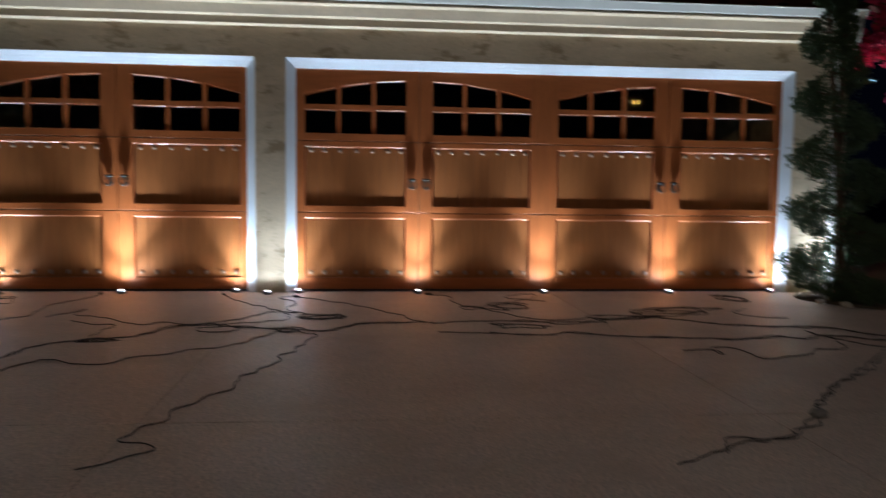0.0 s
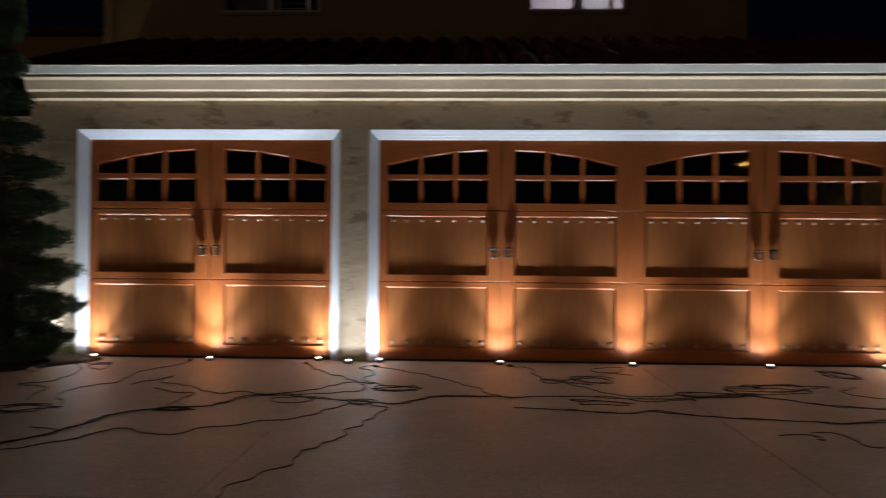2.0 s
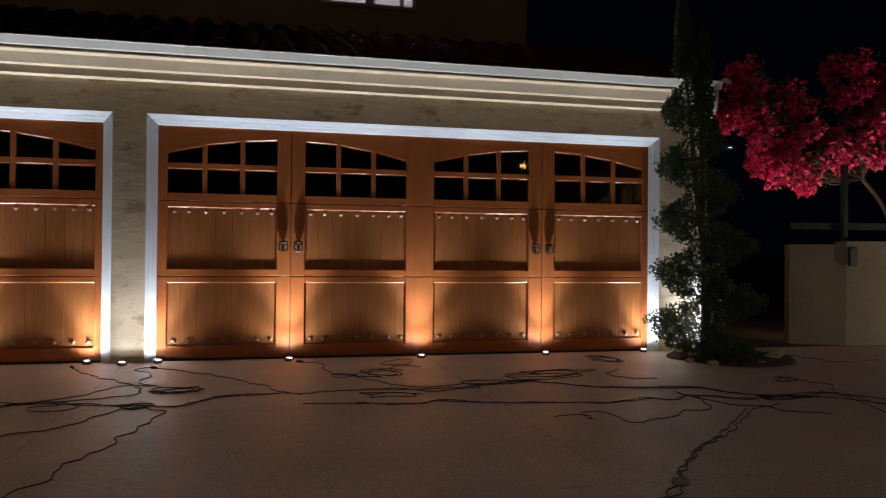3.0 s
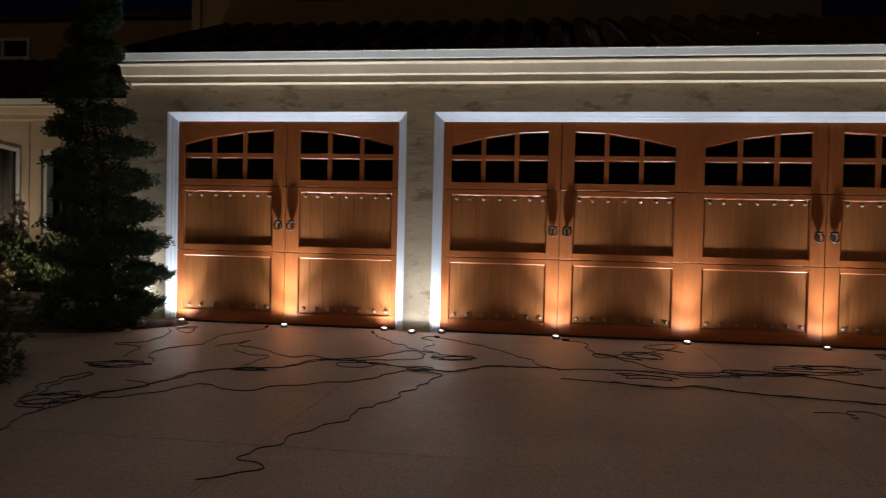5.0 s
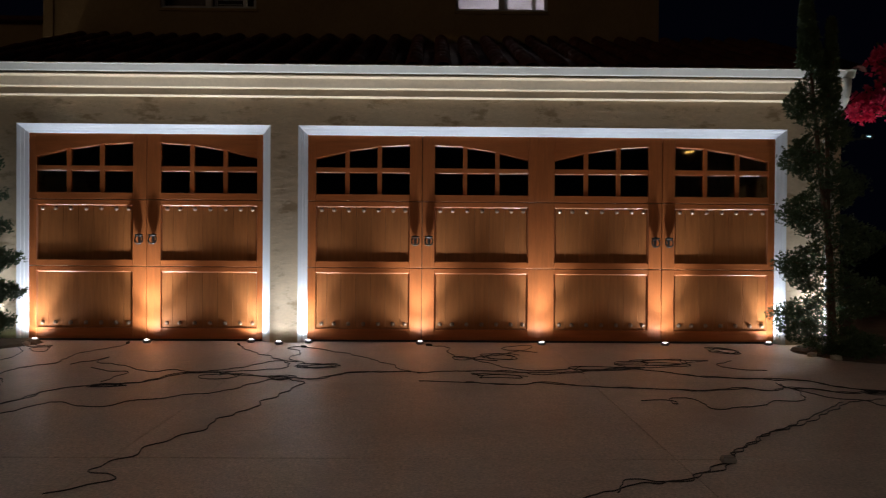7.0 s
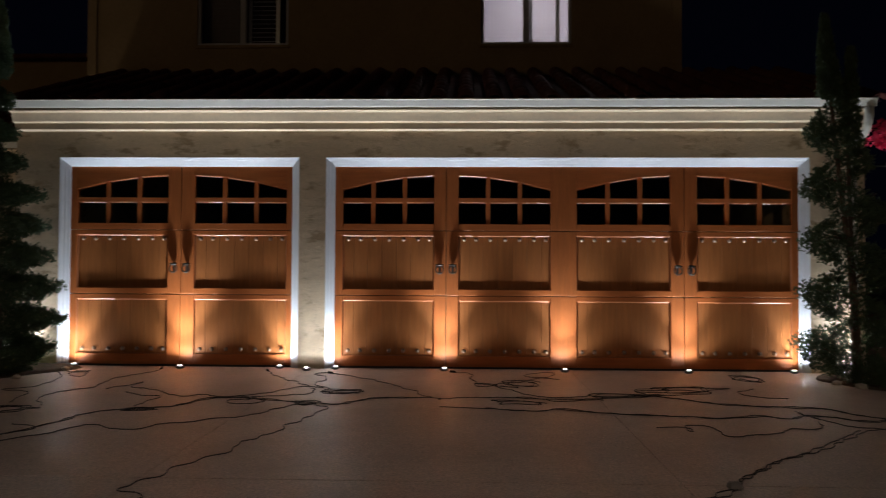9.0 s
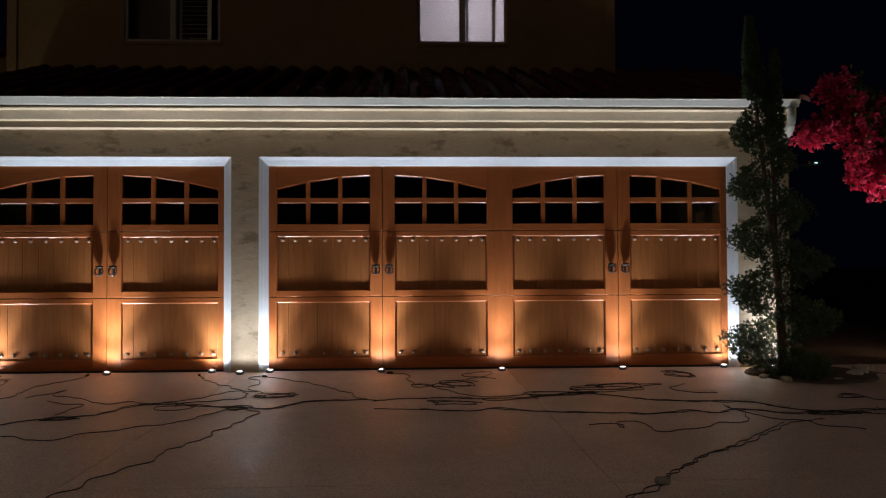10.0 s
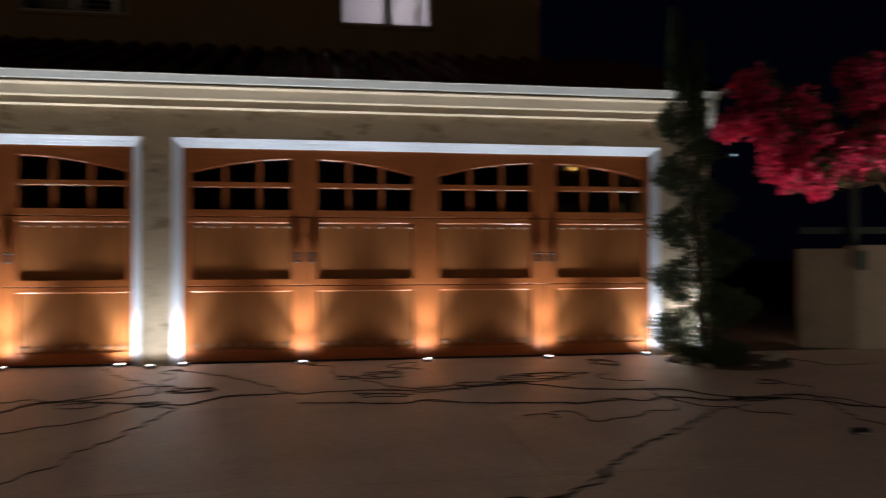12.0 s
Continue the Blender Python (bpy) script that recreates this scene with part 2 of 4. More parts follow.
def leaf_mesh(name, places, size, mat, rng, blades=3, slim=0.45):
    """Many small sprigs: each a few crossing pointed blades, leaning outwards along the given way."""
    verts, faces = [], []
    for p, way in places:
        p, way = Vector(p), Vector(way)
        for _ in range(blades):
            d = (way + Vector((rng.gauss(0, 0.5), rng.gauss(0, 0.5), rng.gauss(0, 0.5)))).normalized()
            s = d.cross(Vector((rng.gauss(0, 1), rng.gauss(0, 1), rng.gauss(0, 1)))).normalized()
            h = size * rng.uniform(0.6, 1.35)
            w = h * slim
            b = len(verts)
            bend = s.cross(d) * (h * 0.18)
            verts += [tuple(p), tuple(p + d * h * 0.5 + s * w * 0.5 + bend), tuple(p + d * h), tuple(p + d * h * 0.5 - s * w * 0.5 + bend)]
            faces += [(b, b + 1, b + 2), (b, b + 2, b + 3)]
    me = bpy.data.meshes.new(name)
    me.from_pydata(verts, [], faces)
    me.materials.append(mat)
    return me


# ---- the large structure ----
GROUND_Z = -0.03
ground = tagged(part("ground", boxed(-400, 400, -400, 400, -0.4, GROUND_Z), EARTH), "dark bare earth reaching into the night", "ground", kind="structure")

X_EDGES, Y_EDGES = (-9.0, 0.1, 2.83, 12.0), (-16.0, -8.4, -4.2, 0.11)
WALL_X0, WALL_X1 = -3.1, 5.86
FACE = -0.02
D1 = (-2.538, -0.125)
D2 = (0.337, 5.213)
TOP = 2.145

# garage front wall, with its two openings
bm = bmesh.new()
for x0, x1, z0, z1 in ((WALL_X0, D1[0] - 0.09, 0, TOP + 0.09), (D1[1] + 0.09, D2[0] - 0.09, 0, TOP + 0.09), (D2[1] + 0.09, WALL_X1, 0, TOP + 0.09), (WALL_X0, WALL_X1, TOP + 0.09, 2.8)):
    add_box(bm, x0, x1, FACE, 0.28, z0, z1)
wall_front = tagged(part("wall_front", bm, STUCCO), "beige hand-trowelled stucco garage wall with darker patches", "wall", kind="structure")
for nm, x0, x1 in (("wall_west", WALL_X0, WALL_X0 + 0.2), ("wall_east", WALL_X1 - 0.2, WALL_X1)):
    tagged(part(nm, boxed(x0, x1, 0.28, 6.5, 0, 2.8), STUCCO), "beige stucco side wall of the garage", "wall", kind="structure")
tagged(part("wall_back", boxed(WALL_X0, WALL_X1, 6.3, 6.5, 0, 2.8), INSIDE_BLACK), "back wall inside the garage, near-black for an unlit room", "wall", kind="structure")
tagged(part("ceiling", boxed(WALL_X0, WALL_X1, 0.28, 6.5, 2.75, 2.8), INSIDE_BLACK), "ceiling inside the garage, near-black for an unlit room", "ceiling", kind="structure")
tagged(part("floor", boxed(WALL_X0, WALL_X1, 0.12, 6.5, -0.02, 0.0), INSIDE_BLACK), "garage floor, near-black for an unlit room", "floor", kind="structure")

# stepped cornice
CORNICE = ((FACE, 2.513), (-0.072, 2.527), (-0.074, 2.592), (-0.112, 2.604), (-0.140, 2.690), (-0.205, 2.701), (-0.205, 2.712), (-0.150, 2.714), (-0.150, 2.75), (FACE, 2.75))
tagged(part("trim_cornice", add_profile(bmesh.new(), CORNICE, WALL_X0, WALL_X1), STUCCO_CORNICE), "stepped beige stucco cornice under the eaves", "cornice", kind="structure")


def gutter(x0, x1, y, z, name="gutter"):
    g = thing(name, "white metal rain gutter along the tiled eaves", "gutter", (0, y, z))
    prof = ((0, 0.012), (-0.07, 0.0), (-0.078, 0.006), (-0.112, 0.066), (-0.124, 0.069), (-0.124, 0.078), (-0.112, 0.078), (-0.104, 0.068), (-0.07, 0.015), (0, 0.022))
    part("trough", add_profile(bmesh.new(), prof, x0, x1), GUTTER, g)
    cap = ((0, 0.012), (-0.07, 0.0), (-0.078, 0.006), (-0.112, 0.066), (-0.124, 0.078), (0, 0.078))
    for xa, xb in ((x0 - 0.006, x0), (x1, x1 + 0.006)):
        part("end_cap", add_profile(bmesh.new(), cap, xa, xb), GUTTER, g)
    return g


garage_gutter = gutter(-3.16, 5.865, -0.165, 2.725)

# downspout at the east corner
spout = thing("downspout", "white curved metal downspout under the gutter", "downspout")
path = spline([(5.80, -0.23, 2.72), (5.80, -0.23, 2.63), (5.795, -0.2, 2.52), (5.77, -0.12, 2.42), (5.73, -0.07, 2.34), (5.72, -0.068, 2.2)], 6)
part("elbow", tube_mesh("elbow", path, 0.045, GUTTER, 8), None, spout)
part("pipe", tube_mesh("pipe", [Vector((5.72, -0.068, 2.2)), Vector((5.72, -0.068, 1.1)), Vector((5.72, -0.068, 0.02))], 0.04, GUTTER, 8), None, spout)
for z in (2.1, 0.9):
    part("strap", boxed(5.67, 5.77, -0.113, FACE, z, z + 0.03), GUTTER, spout)

# roof over the garage
ROOF_Y0, ROOF_Z0, ROOF_Y1, ROOF_Z1 = -0.22, 2.78, 2.3, 3.70
roof = tagged(part("roof", add_profile(bmesh.new(), ((ROOF_Y0, ROOF_Z0), (ROOF_Y1, ROOF_Z1), (6.6, ROOF_Z1 - 0.2), (6.6, 2.75), (FACE + 0.01, 2.75), (FACE + 0.01, 2.80)), WALL_X0 - 0.05, WALL_X1 + 0.07), TILE),
              "low-pitched red clay tile garage roof", "roof", kind="structure")


def tile_mesh():
    verts, faces, seg = [], [], 7
    for y, sc in ((0.0, 1.0), (0.42, 0.86)):
        for r in (0.095, 0.08):
            for k in range(seg + 1):
                a = math.pi * k / seg
                verts.append((r * sc * math.cos(a), y, r * sc * math.sin(a) * 0.85))
    n = seg + 1
    for k in range(seg):
        faces += [(k, k + 1, 2 * n + k + 1, 2 * n + k), (n + k, 3 * n + k, 3 * n + k + 1, n + k + 1), (k, n + k, n + k + 1, k + 1)]
    me = bpy.data.meshes.new("roof_tile")
    me.from_pydata(verts, [], faces)
    me.materials.append(TILE)
    return smooth(me)


# upper storey
UP_Y = 2.3
W_L, W_R = (-2.0, -0.73), (1.92, 3.15)
W_Z0, W_Z1 = 4.12, 5.3
bm = bmesh.new()
for x0, x1, z0, z1 in ((-3.5, 4.6, 3.3, W_Z0), (-3.5, 4.6, W_Z1, 6.4), (-3.5, W_L[0], W_Z0, W_Z1), (W_L[1], W_R[0], W_Z0, W_Z1), (W_R[1], 4.6, W_Z0, W_Z1)):
    add_box(bm, x0, x1, UP_Y, UP_Y + 0.2, z0, z1)
tagged(part("wall_upper", bm, UPPER), "tan stucco wall of the upper storey in the dark", "wall", kind="structure")
tagged(part("wall_upper_west", boxed(-3.5, -3.3, UP_Y + 0.2, 9, 3.3, 6.4), UPPER), "tan stucco side wall of the upper storey", "wall", kind="structure")
tagged(part("wall_upper_east", boxed(4.4, 4.6, UP_Y + 0.2, 9, 3.3, 6.4), UPPER), "tan stucco side wall of the upper storey", "wall", kind="structure")
tagged(part("ceiling_upper", boxed(-3.7, 4.8, UP_Y - 0.4, 9, 6.4, 6.55), UPPER), "flat underside of the upper roof", "ceiling", kind="structure")
for x in (-3.53, 4.50):
    tagged(part("trim_corner", boxed(x, x + 0.13, UP_Y - 0.025, UP_Y, 3.72, 6.4, bevel=0.004), UPPER), "raised stucco corner board of the upper storey", "trim", kind="structure")


def upper_window(name, x0, x1, label, lit):
    w = tagged(new(name), label, "window", kind="structure")
    w.location = ((x0 + x1) / 2, UP_Y, W_Z0)
    h, hw = W_Z1 - W_Z0, (x1 - x0) / 2
    bm = bmesh.new()
    for a in ((-hw, -hw + 0.04, 0, h), (hw - 0.04, hw, 0, h), (-hw + 0.04, hw - 0.04, h - 0.04, h), (-hw + 0.04, hw - 0.04, 0, 0.04), (-0.04, 0.04, 0.04, h - 0.04)):
        add_box(bm, a[0], a[1], 0.02, 0.09, a[2], a[3], bevel=0.004)
    part("window_frame", bm, FRAME_GREY, w)
    part("window_sill", boxed(-hw - 0.02, hw + 0.02, -0.03, 0.02, -0.04, 0.0, bevel=0.005), UPPER, w)
    for xa, xb in ((-hw + 0.04, -0.04), (0.04, hw - 0.04)):
        p = part("pane", boxed(xa, xb, 0.05, 0.056, 0.04, h - 0.04), PANE, w)
        p.visible_shadow = False
    # plantation shutter behind the right-hand sash
    sh = part("shutter", add_box(add_box(bmesh.new(), 0.05, 0.09, 0.11, 0.14, 0.03, h - 0.03), hw - 0.2, hw - 0.15, 0.11, 0.14, 0.03, h - 0.03), SHUTTER, w)
    slat = mesh_of("slat", add_profile(bmesh.new(), ((-0.03, -0.012), (0.03, 0.008), (0.03, 0.013), (-0.03, -0.007)), 0.09, hw - 0.2), SHUTTER)
    n = int((h - 0.1) / 0.062)
    for k in range(n):
        part("slat", slat, None, sh, at=(0, 0.125, 0.09 + k * 0.062))
    if not lit:
        slat2 = mesh_of("slat", add_profile(bmesh.new(), ((-0.004, -0.03), (0.0, 0.03), (0.004, 0.03), (0.0, -0.03)), -hw + 0.05, -0.05), CURTAIN)
        for k in range(n):
            part("slat", slat2, None, sh, at=(0, 0.16, 0.07 + k * 0.062))
    return w


upper_window("window_1", *W_L, "dark sliding window with closed white louvred shutter", False)
upper_window("window_2", *W_R, "lit sliding window, one half open to a pale room", True)

# the lit room, and the unlit one with walls coloured near-black, behind the two windows
for nm, x0, x1, m in (("room_lit", 1.4, 4.3, ROOMWALL), ("room_dark", -3.2, 0.4, INSIDE_BLACK)):
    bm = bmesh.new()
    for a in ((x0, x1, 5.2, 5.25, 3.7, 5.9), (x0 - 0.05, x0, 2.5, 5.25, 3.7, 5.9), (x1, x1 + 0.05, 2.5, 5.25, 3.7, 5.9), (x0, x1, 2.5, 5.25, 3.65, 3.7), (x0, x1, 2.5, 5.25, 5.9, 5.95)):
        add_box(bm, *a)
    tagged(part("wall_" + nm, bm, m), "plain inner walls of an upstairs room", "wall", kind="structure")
room_lamp = thing("ceiling_lamp", "small lit ceiling lamp in the upstairs room", "lamp", (2.95, 4.2, 5.82))
part("shade", smooth(mesh_of("shade", add_lathe(bmesh.new(), ((0, -0.06), (0.09, -0.05), (0.13, 0.0), (0.13, 0.02), (0, 0.02)), 16), ROOMLAMP)), None, room_lamp)
part("base_plate", add_lathe(bmesh.new(), ((0.08, 0.02), (0.08, 0.08), (0, 0.08)), 16), WHITE, room_lamp)
lamp = bpy.data.lights.new("room_light", "POINT")
lamp.energy, lamp.color, lamp.shadow_soft_size = 9, (1.0, 0.95, 0.93), 0.12
new("room_light", lamp).location = (2.95, 4.2, 5.6)

# the wing to the west, further back
WY = 2.6
tagged(part("wall_wing", add_box(add_box(add_box(add_box(bmesh.new(), -14, -8.2, WY, WY + 0.2, 0, 2.8), -8.2, -6.33, WY, WY + 0.2, 2.3, 2.8), -8.2, -6.33, WY, WY + 0.2, 0, 0.55), -6.33, -6.2, WY, WY + 0.2, 0, 2.8), STUCCO_CORNICE),
       "beige stucco wall of the house wing", "wall", kind="structure")
bm = bmesh.new()
for a in ((-6.2, -6.02, 0, 2.8), (-6.02, -5.35, 0, 0.84), (-6.02, -5.35, 2.1, 2.8), (-5.35, -3.1, 0, 2.8)):
    add_box(bm, a[0], a[1], WY + 0.015, WY + 0.21, a[2], a[3])
tagged(part("wall_wing_return", bm, STUCCO_CORNICE), "beige stucco wall between wing and garage", "wall", kind="structure")
tagged(part("wall_wing_back", boxed(-14, -3.3, 6.0, 6.2, 0, 2.8), INSIDE_BLACK), "inner wall of the wing, near-black for an unlit room", "wall", kind="structure")
tagged(part("ceiling_wing", boxed(-14, -3.1, WY + 0.2, 6.2, 2.76, 2.8), INSIDE_BLACK), "ceiling inside the wing, near-black for an unlit room", "ceiling", kind="structure")
# infill above the arched window follows the arch
bm = bmesh.new()
ARC = [(-8.2 + 1.87 * k / 12, 2.1 + 0.13 * math.sin(math.pi * k / 12)) for k in range(13)]
for (xa, za), (xb, zb) in zip(ARC, ARC[1:]):
    add_prism(bm, ((xa, za), (xb, zb), (xb, 2.3), (xa, 2.3)), WY, WY + 0.2)
tagged(part("wall_wing_arch", bm, STUCCO_CORNICE), "beige stucco above an arched window", "wall", kind="structure")
WING_CORNICE = tuple((y + WY - FACE, z) for y, z in CORNICE)
tagged(part("trim_wing_cornice", add_profile(bmesh.new(), WING_CORNICE, -14, -3.1), STUCCO_CORNICE), "stepped stucco cornice of the house wing", "cornice", kind="structure")
gutter(-14, -3.12, WY - 0.15, 2.715)

arch = tagged(new("window_3"), "arched window with a white frame and grey curtains", "window", kind="structure")
bm = bmesh.new()
for (xa, za), (xb, zb) in zip(ARC, ARC[1:]):
    add_prism(bm, ((xa, za - 0.06), (xb, zb - 0.06), (xb, zb), (xa, za)), WY - 0.03, WY + 0.1)
add_box(bm, -8.2, -8.14, WY - 0.03, WY + 0.1, 0.55, 2.05), add_box(bm, -6.39, -6.33, WY - 0.03, WY + 0.1, 0.55, 2.05), add_box(bm, -8.14, -6.39, WY - 0.03, WY + 0.1, 0.55, 0.61)
part("window_frame", bm, WHITE, arch)
p = part("pane", add_prism(bmesh.new(), [(-8.14, 0.61), (-6.39, 0.61)] + [(x, z - 0.06) for x, z in ARC[::-1] if -8.15 < x < -6.38], WY + 0.04, WY + 0.046), PANE, arch)
p.visible_shadow = False
side = tagged(new("window_4"), "tall narrow window with a pale painted frame", "window", kind="structure")
bm = bmesh.new()
for a in ((-6.02, -5.95, 0.84, 2.1), (-5.42, -5.35, 0.84, 2.1), (-5.95, -5.42, 2.03, 2.1), (-5.95, -5.42, 0.84, 0.91)):
    add_box(bm, a[0], a[1], WY + 0.05, WY + 0.2, a[2], a[3], bevel=0.005)
part("window_frame", bm, WHITE, side)
p = part("pane", boxed(-5.95, -5.42, WY + 0.12, WY + 0.126, 0.91, 2.03), PANE, side)
p.visible_shadow = False


def curtain(x0, x1, y, z0, z1, label):
    verts, faces, n = [], [], 40
    for k in range(n + 1):
        x = x0 + (x1 - x0) * k / n
        yy = y + 0.03 * math.sin(k * 1.25) + 0.012 * math.sin(k * 2.9)
        verts += [(x, yy, z0), (x, yy, z1)]
    for k in range(n):
        faces.append((2 * k, 2 * k + 2, 2 * k + 3, 2 * k + 1))
    me = bpy.data.meshes.new("curtain")
    me.from_pydata(verts, [], faces)
    me.materials.append(CURTAIN)
    ob = tagged(new("curtain", smooth(me)), label, "curtain")
    mod = ob.modifiers.new("thick", "SOLIDIFY")
    mod.thickness = 0.004
    return ob


curtain(-8.3, -6.65, WY + 0.3, 0.02, 2.4, "grey-brown curtain drawn behind the arched window")
curtain(-6.0, -5.6, WY + 0.42, 0.02, 2.3, "grey-brown curtain behind the narrow window")

# roof of the wing, and the gabled part behind it
tagged(part("roof_wing", add_profile(bmesh.new(), ((WY - 0.25, 2.79), (7.0, 4.35), (7.2, 4.3), (7.2, 2.8), (WY, 2.78)), -14, -3.3), TILE), "red clay tile roof of the wing", "roof", kind="structure")
bm = bmesh.new()
for a in ((-15, -10.75, 3.0, 5.3), (-10.75, -9.5, 3.0, 4.43), (-10.75, -9.5, 4.88, 5.3), (-9.5, -3.3, 3.0, 5.3)):
    add_box(bm, a[0], a[1], 7.0, 7.2, a[2], a[3])
tagged(part("wall_far", bm, UPPER), "dark tan stucco wall above the wing roof", "wall", kind="structure")
tagged(part("wall_far_inner", boxed(-11.5, -9, 8.4, 8.5, 3.5, 5.4), INSIDE_BLACK), "room wall behind the far window, near-black for an unlit room", "wall", kind="structure")
tagged(part("roof_far", add_profile(bmesh.new(), ((6.7, 5.28), (9.5, 6.0), (9.5, 5.3), (6.7, 5.2)), -15.3, -3.3), TILE), "dark tile roof behind the wing", "roof", kind="structure")
far = tagged(new("window_5"), "small dark sliding window with a pale frame", "window", kind="structure")
bm = bmesh.new()
for a in ((-10.75, -10.69, 4.43, 4.88), (-9.56, -9.5, 4.43, 4.88), (-10.69, -9.56, 4.82, 4.88), (-10.69, -9.56, 4.43, 4.49), (-10.16, -10.09, 4.49, 4.82)):
    add_box(bm, a[0], a[1], 6.98, 7.06, a[2], a[3])
part("window_frame", bm, FRAME_GREY, far)
for xa, xb in ((-10.69, -10.16), (-10.09, -9.56)):
    part("pane", boxed(xa, xb, 7.02, 7.026, 4.49, 4.82), PANE, far).visible_shadow = False


# white door casings, stepped
def casing(name, x0, x1):
    c = tagged(new(name), "white stepped painted casing round the garage door", "door casing", kind="structure")
    prof = ((0.0, 0.13), (0.0, 0.045), (0.006, 0.040), (0.030, 0.028), (0.033, 0.019), (0.058, 0.006), (0.061, -0.002), (0.084, -0.018), (0.0895, -0.0205), (0.0895, 0.13))
    for side in (-1, 1):
        xe = x0 if side < 0 else x1
        bm = bmesh.new()
        lo = [bm.verts.new((xe + side * o, y, 0.0)) for o, y in prof]
        hi = [bm.verts.new((xe + side * o, y, TOP + o)) for o, y in prof]
        bm.faces.new(lo), bm.faces.new(hi)
        for k in range(len(prof)):
            j = (k + 1) % len(prof)
            bm.faces.new((lo[k], lo[j], hi[j], hi[k]))
        part("jamb_moulding", bm, WHITE, c)
    bm = bmesh.new()
    lo = [bm.verts.new((x0 - o, y, TOP + o)) for o, y in prof]
    hi = [bm.verts.new((x1 + o, y, TOP + o)) for o, y in prof]
    bm.faces.new(lo), bm.faces.new(hi)
    for k in range(len(prof)):
        j = (k + 1) % len(prof)
        bm.faces.new((lo[k], lo[j], hi[j], hi[k]))
    part("head_moulding", bm, WHITE, c)
    return c


casing("door_1_casing", *D1)
casing("door_2_casing", *D2)

# ---- garage doors ----
YF, YP, YG = 0.06, 0.083, 0.095
SEAM1, SEAM2 = 1.462, 0.772
COLS = (0.0, 0.31, 0.355, 0.655, 0.70, 1.0)
BOARDS = (0.0, 0.12, 0.267, 0.43, 0.588, 0.745, 0.90, 1.0)
CACHE = {}


def cached(key, make):
    if key not in CACHE:
        CACHE[key] = make()
    return CACHE[key]


def arch_z(f):
    """Height of the window head; f runs from the low side to the high side of a leaf."""
    return 1.905 + 0.15 * (1 - (1 - f) ** 1.75)


def stud_mesh():
    bm = add_lathe(bmesh.new(), ((0.022, 0), (0.021, 0.010), (0.014, 0.020), (0, 0.024)), 10)
    bmesh.ops.rotate(bm, verts=bm.verts, matrix=Matrix.Rotation(radians(90), 3, "X"))
    return smooth(mesh_of("stud", bm, STUD))


def boss_mesh():
    """A flat oval collar that stands out from the backplate above the ring."""
    # outline chosen so that the shadow it casts up the door comes out oval
    bm = add_lathe(bmesh.new(), ((0, -0.008), (0.036, -0.008), (0.043, -0.002), (0.043, 0.004), (0.034, 0.010), (0, 0.012)), 20)
    bmesh.ops.scale(bm, vec=(1, 0.56, 1), verts=bm.verts)
    bmesh.ops.translate(bm, vec=(0, -0.028, 0.046), verts=bm.verts)
    return smooth(mesh_of("boss", bm, IRON))


def pull_ring(parent, x, z):
    plate = cached("plate", lambda: mesh_of("backplate", boxed(-0.014, 0.014, -0.008, 0.0, -0.05, 0.062, bevel=0.004), IRON))
    pl = part("backplate", plate, None, parent, "black iron backplate", at=(x, YF, z))
    ring_path = [Vector((0.041 * math.sin(2 * math.pi * k / 20), -0.034 + 0.012 * math.cos(2 * math.pi * k / 20), 0.041 * math.cos(2 * math.pi * k / 20))) for k in range(21)]
    part("ring", cached("ring", lambda: tube_mesh("ring", ring_path, 0.0085, RING_METAL, 8)), None, pl, "round iron pull ring, lighter than its plate")
    part("boss", cached("boss", boss_mesh), None, pl, "flat oval black iron rose")


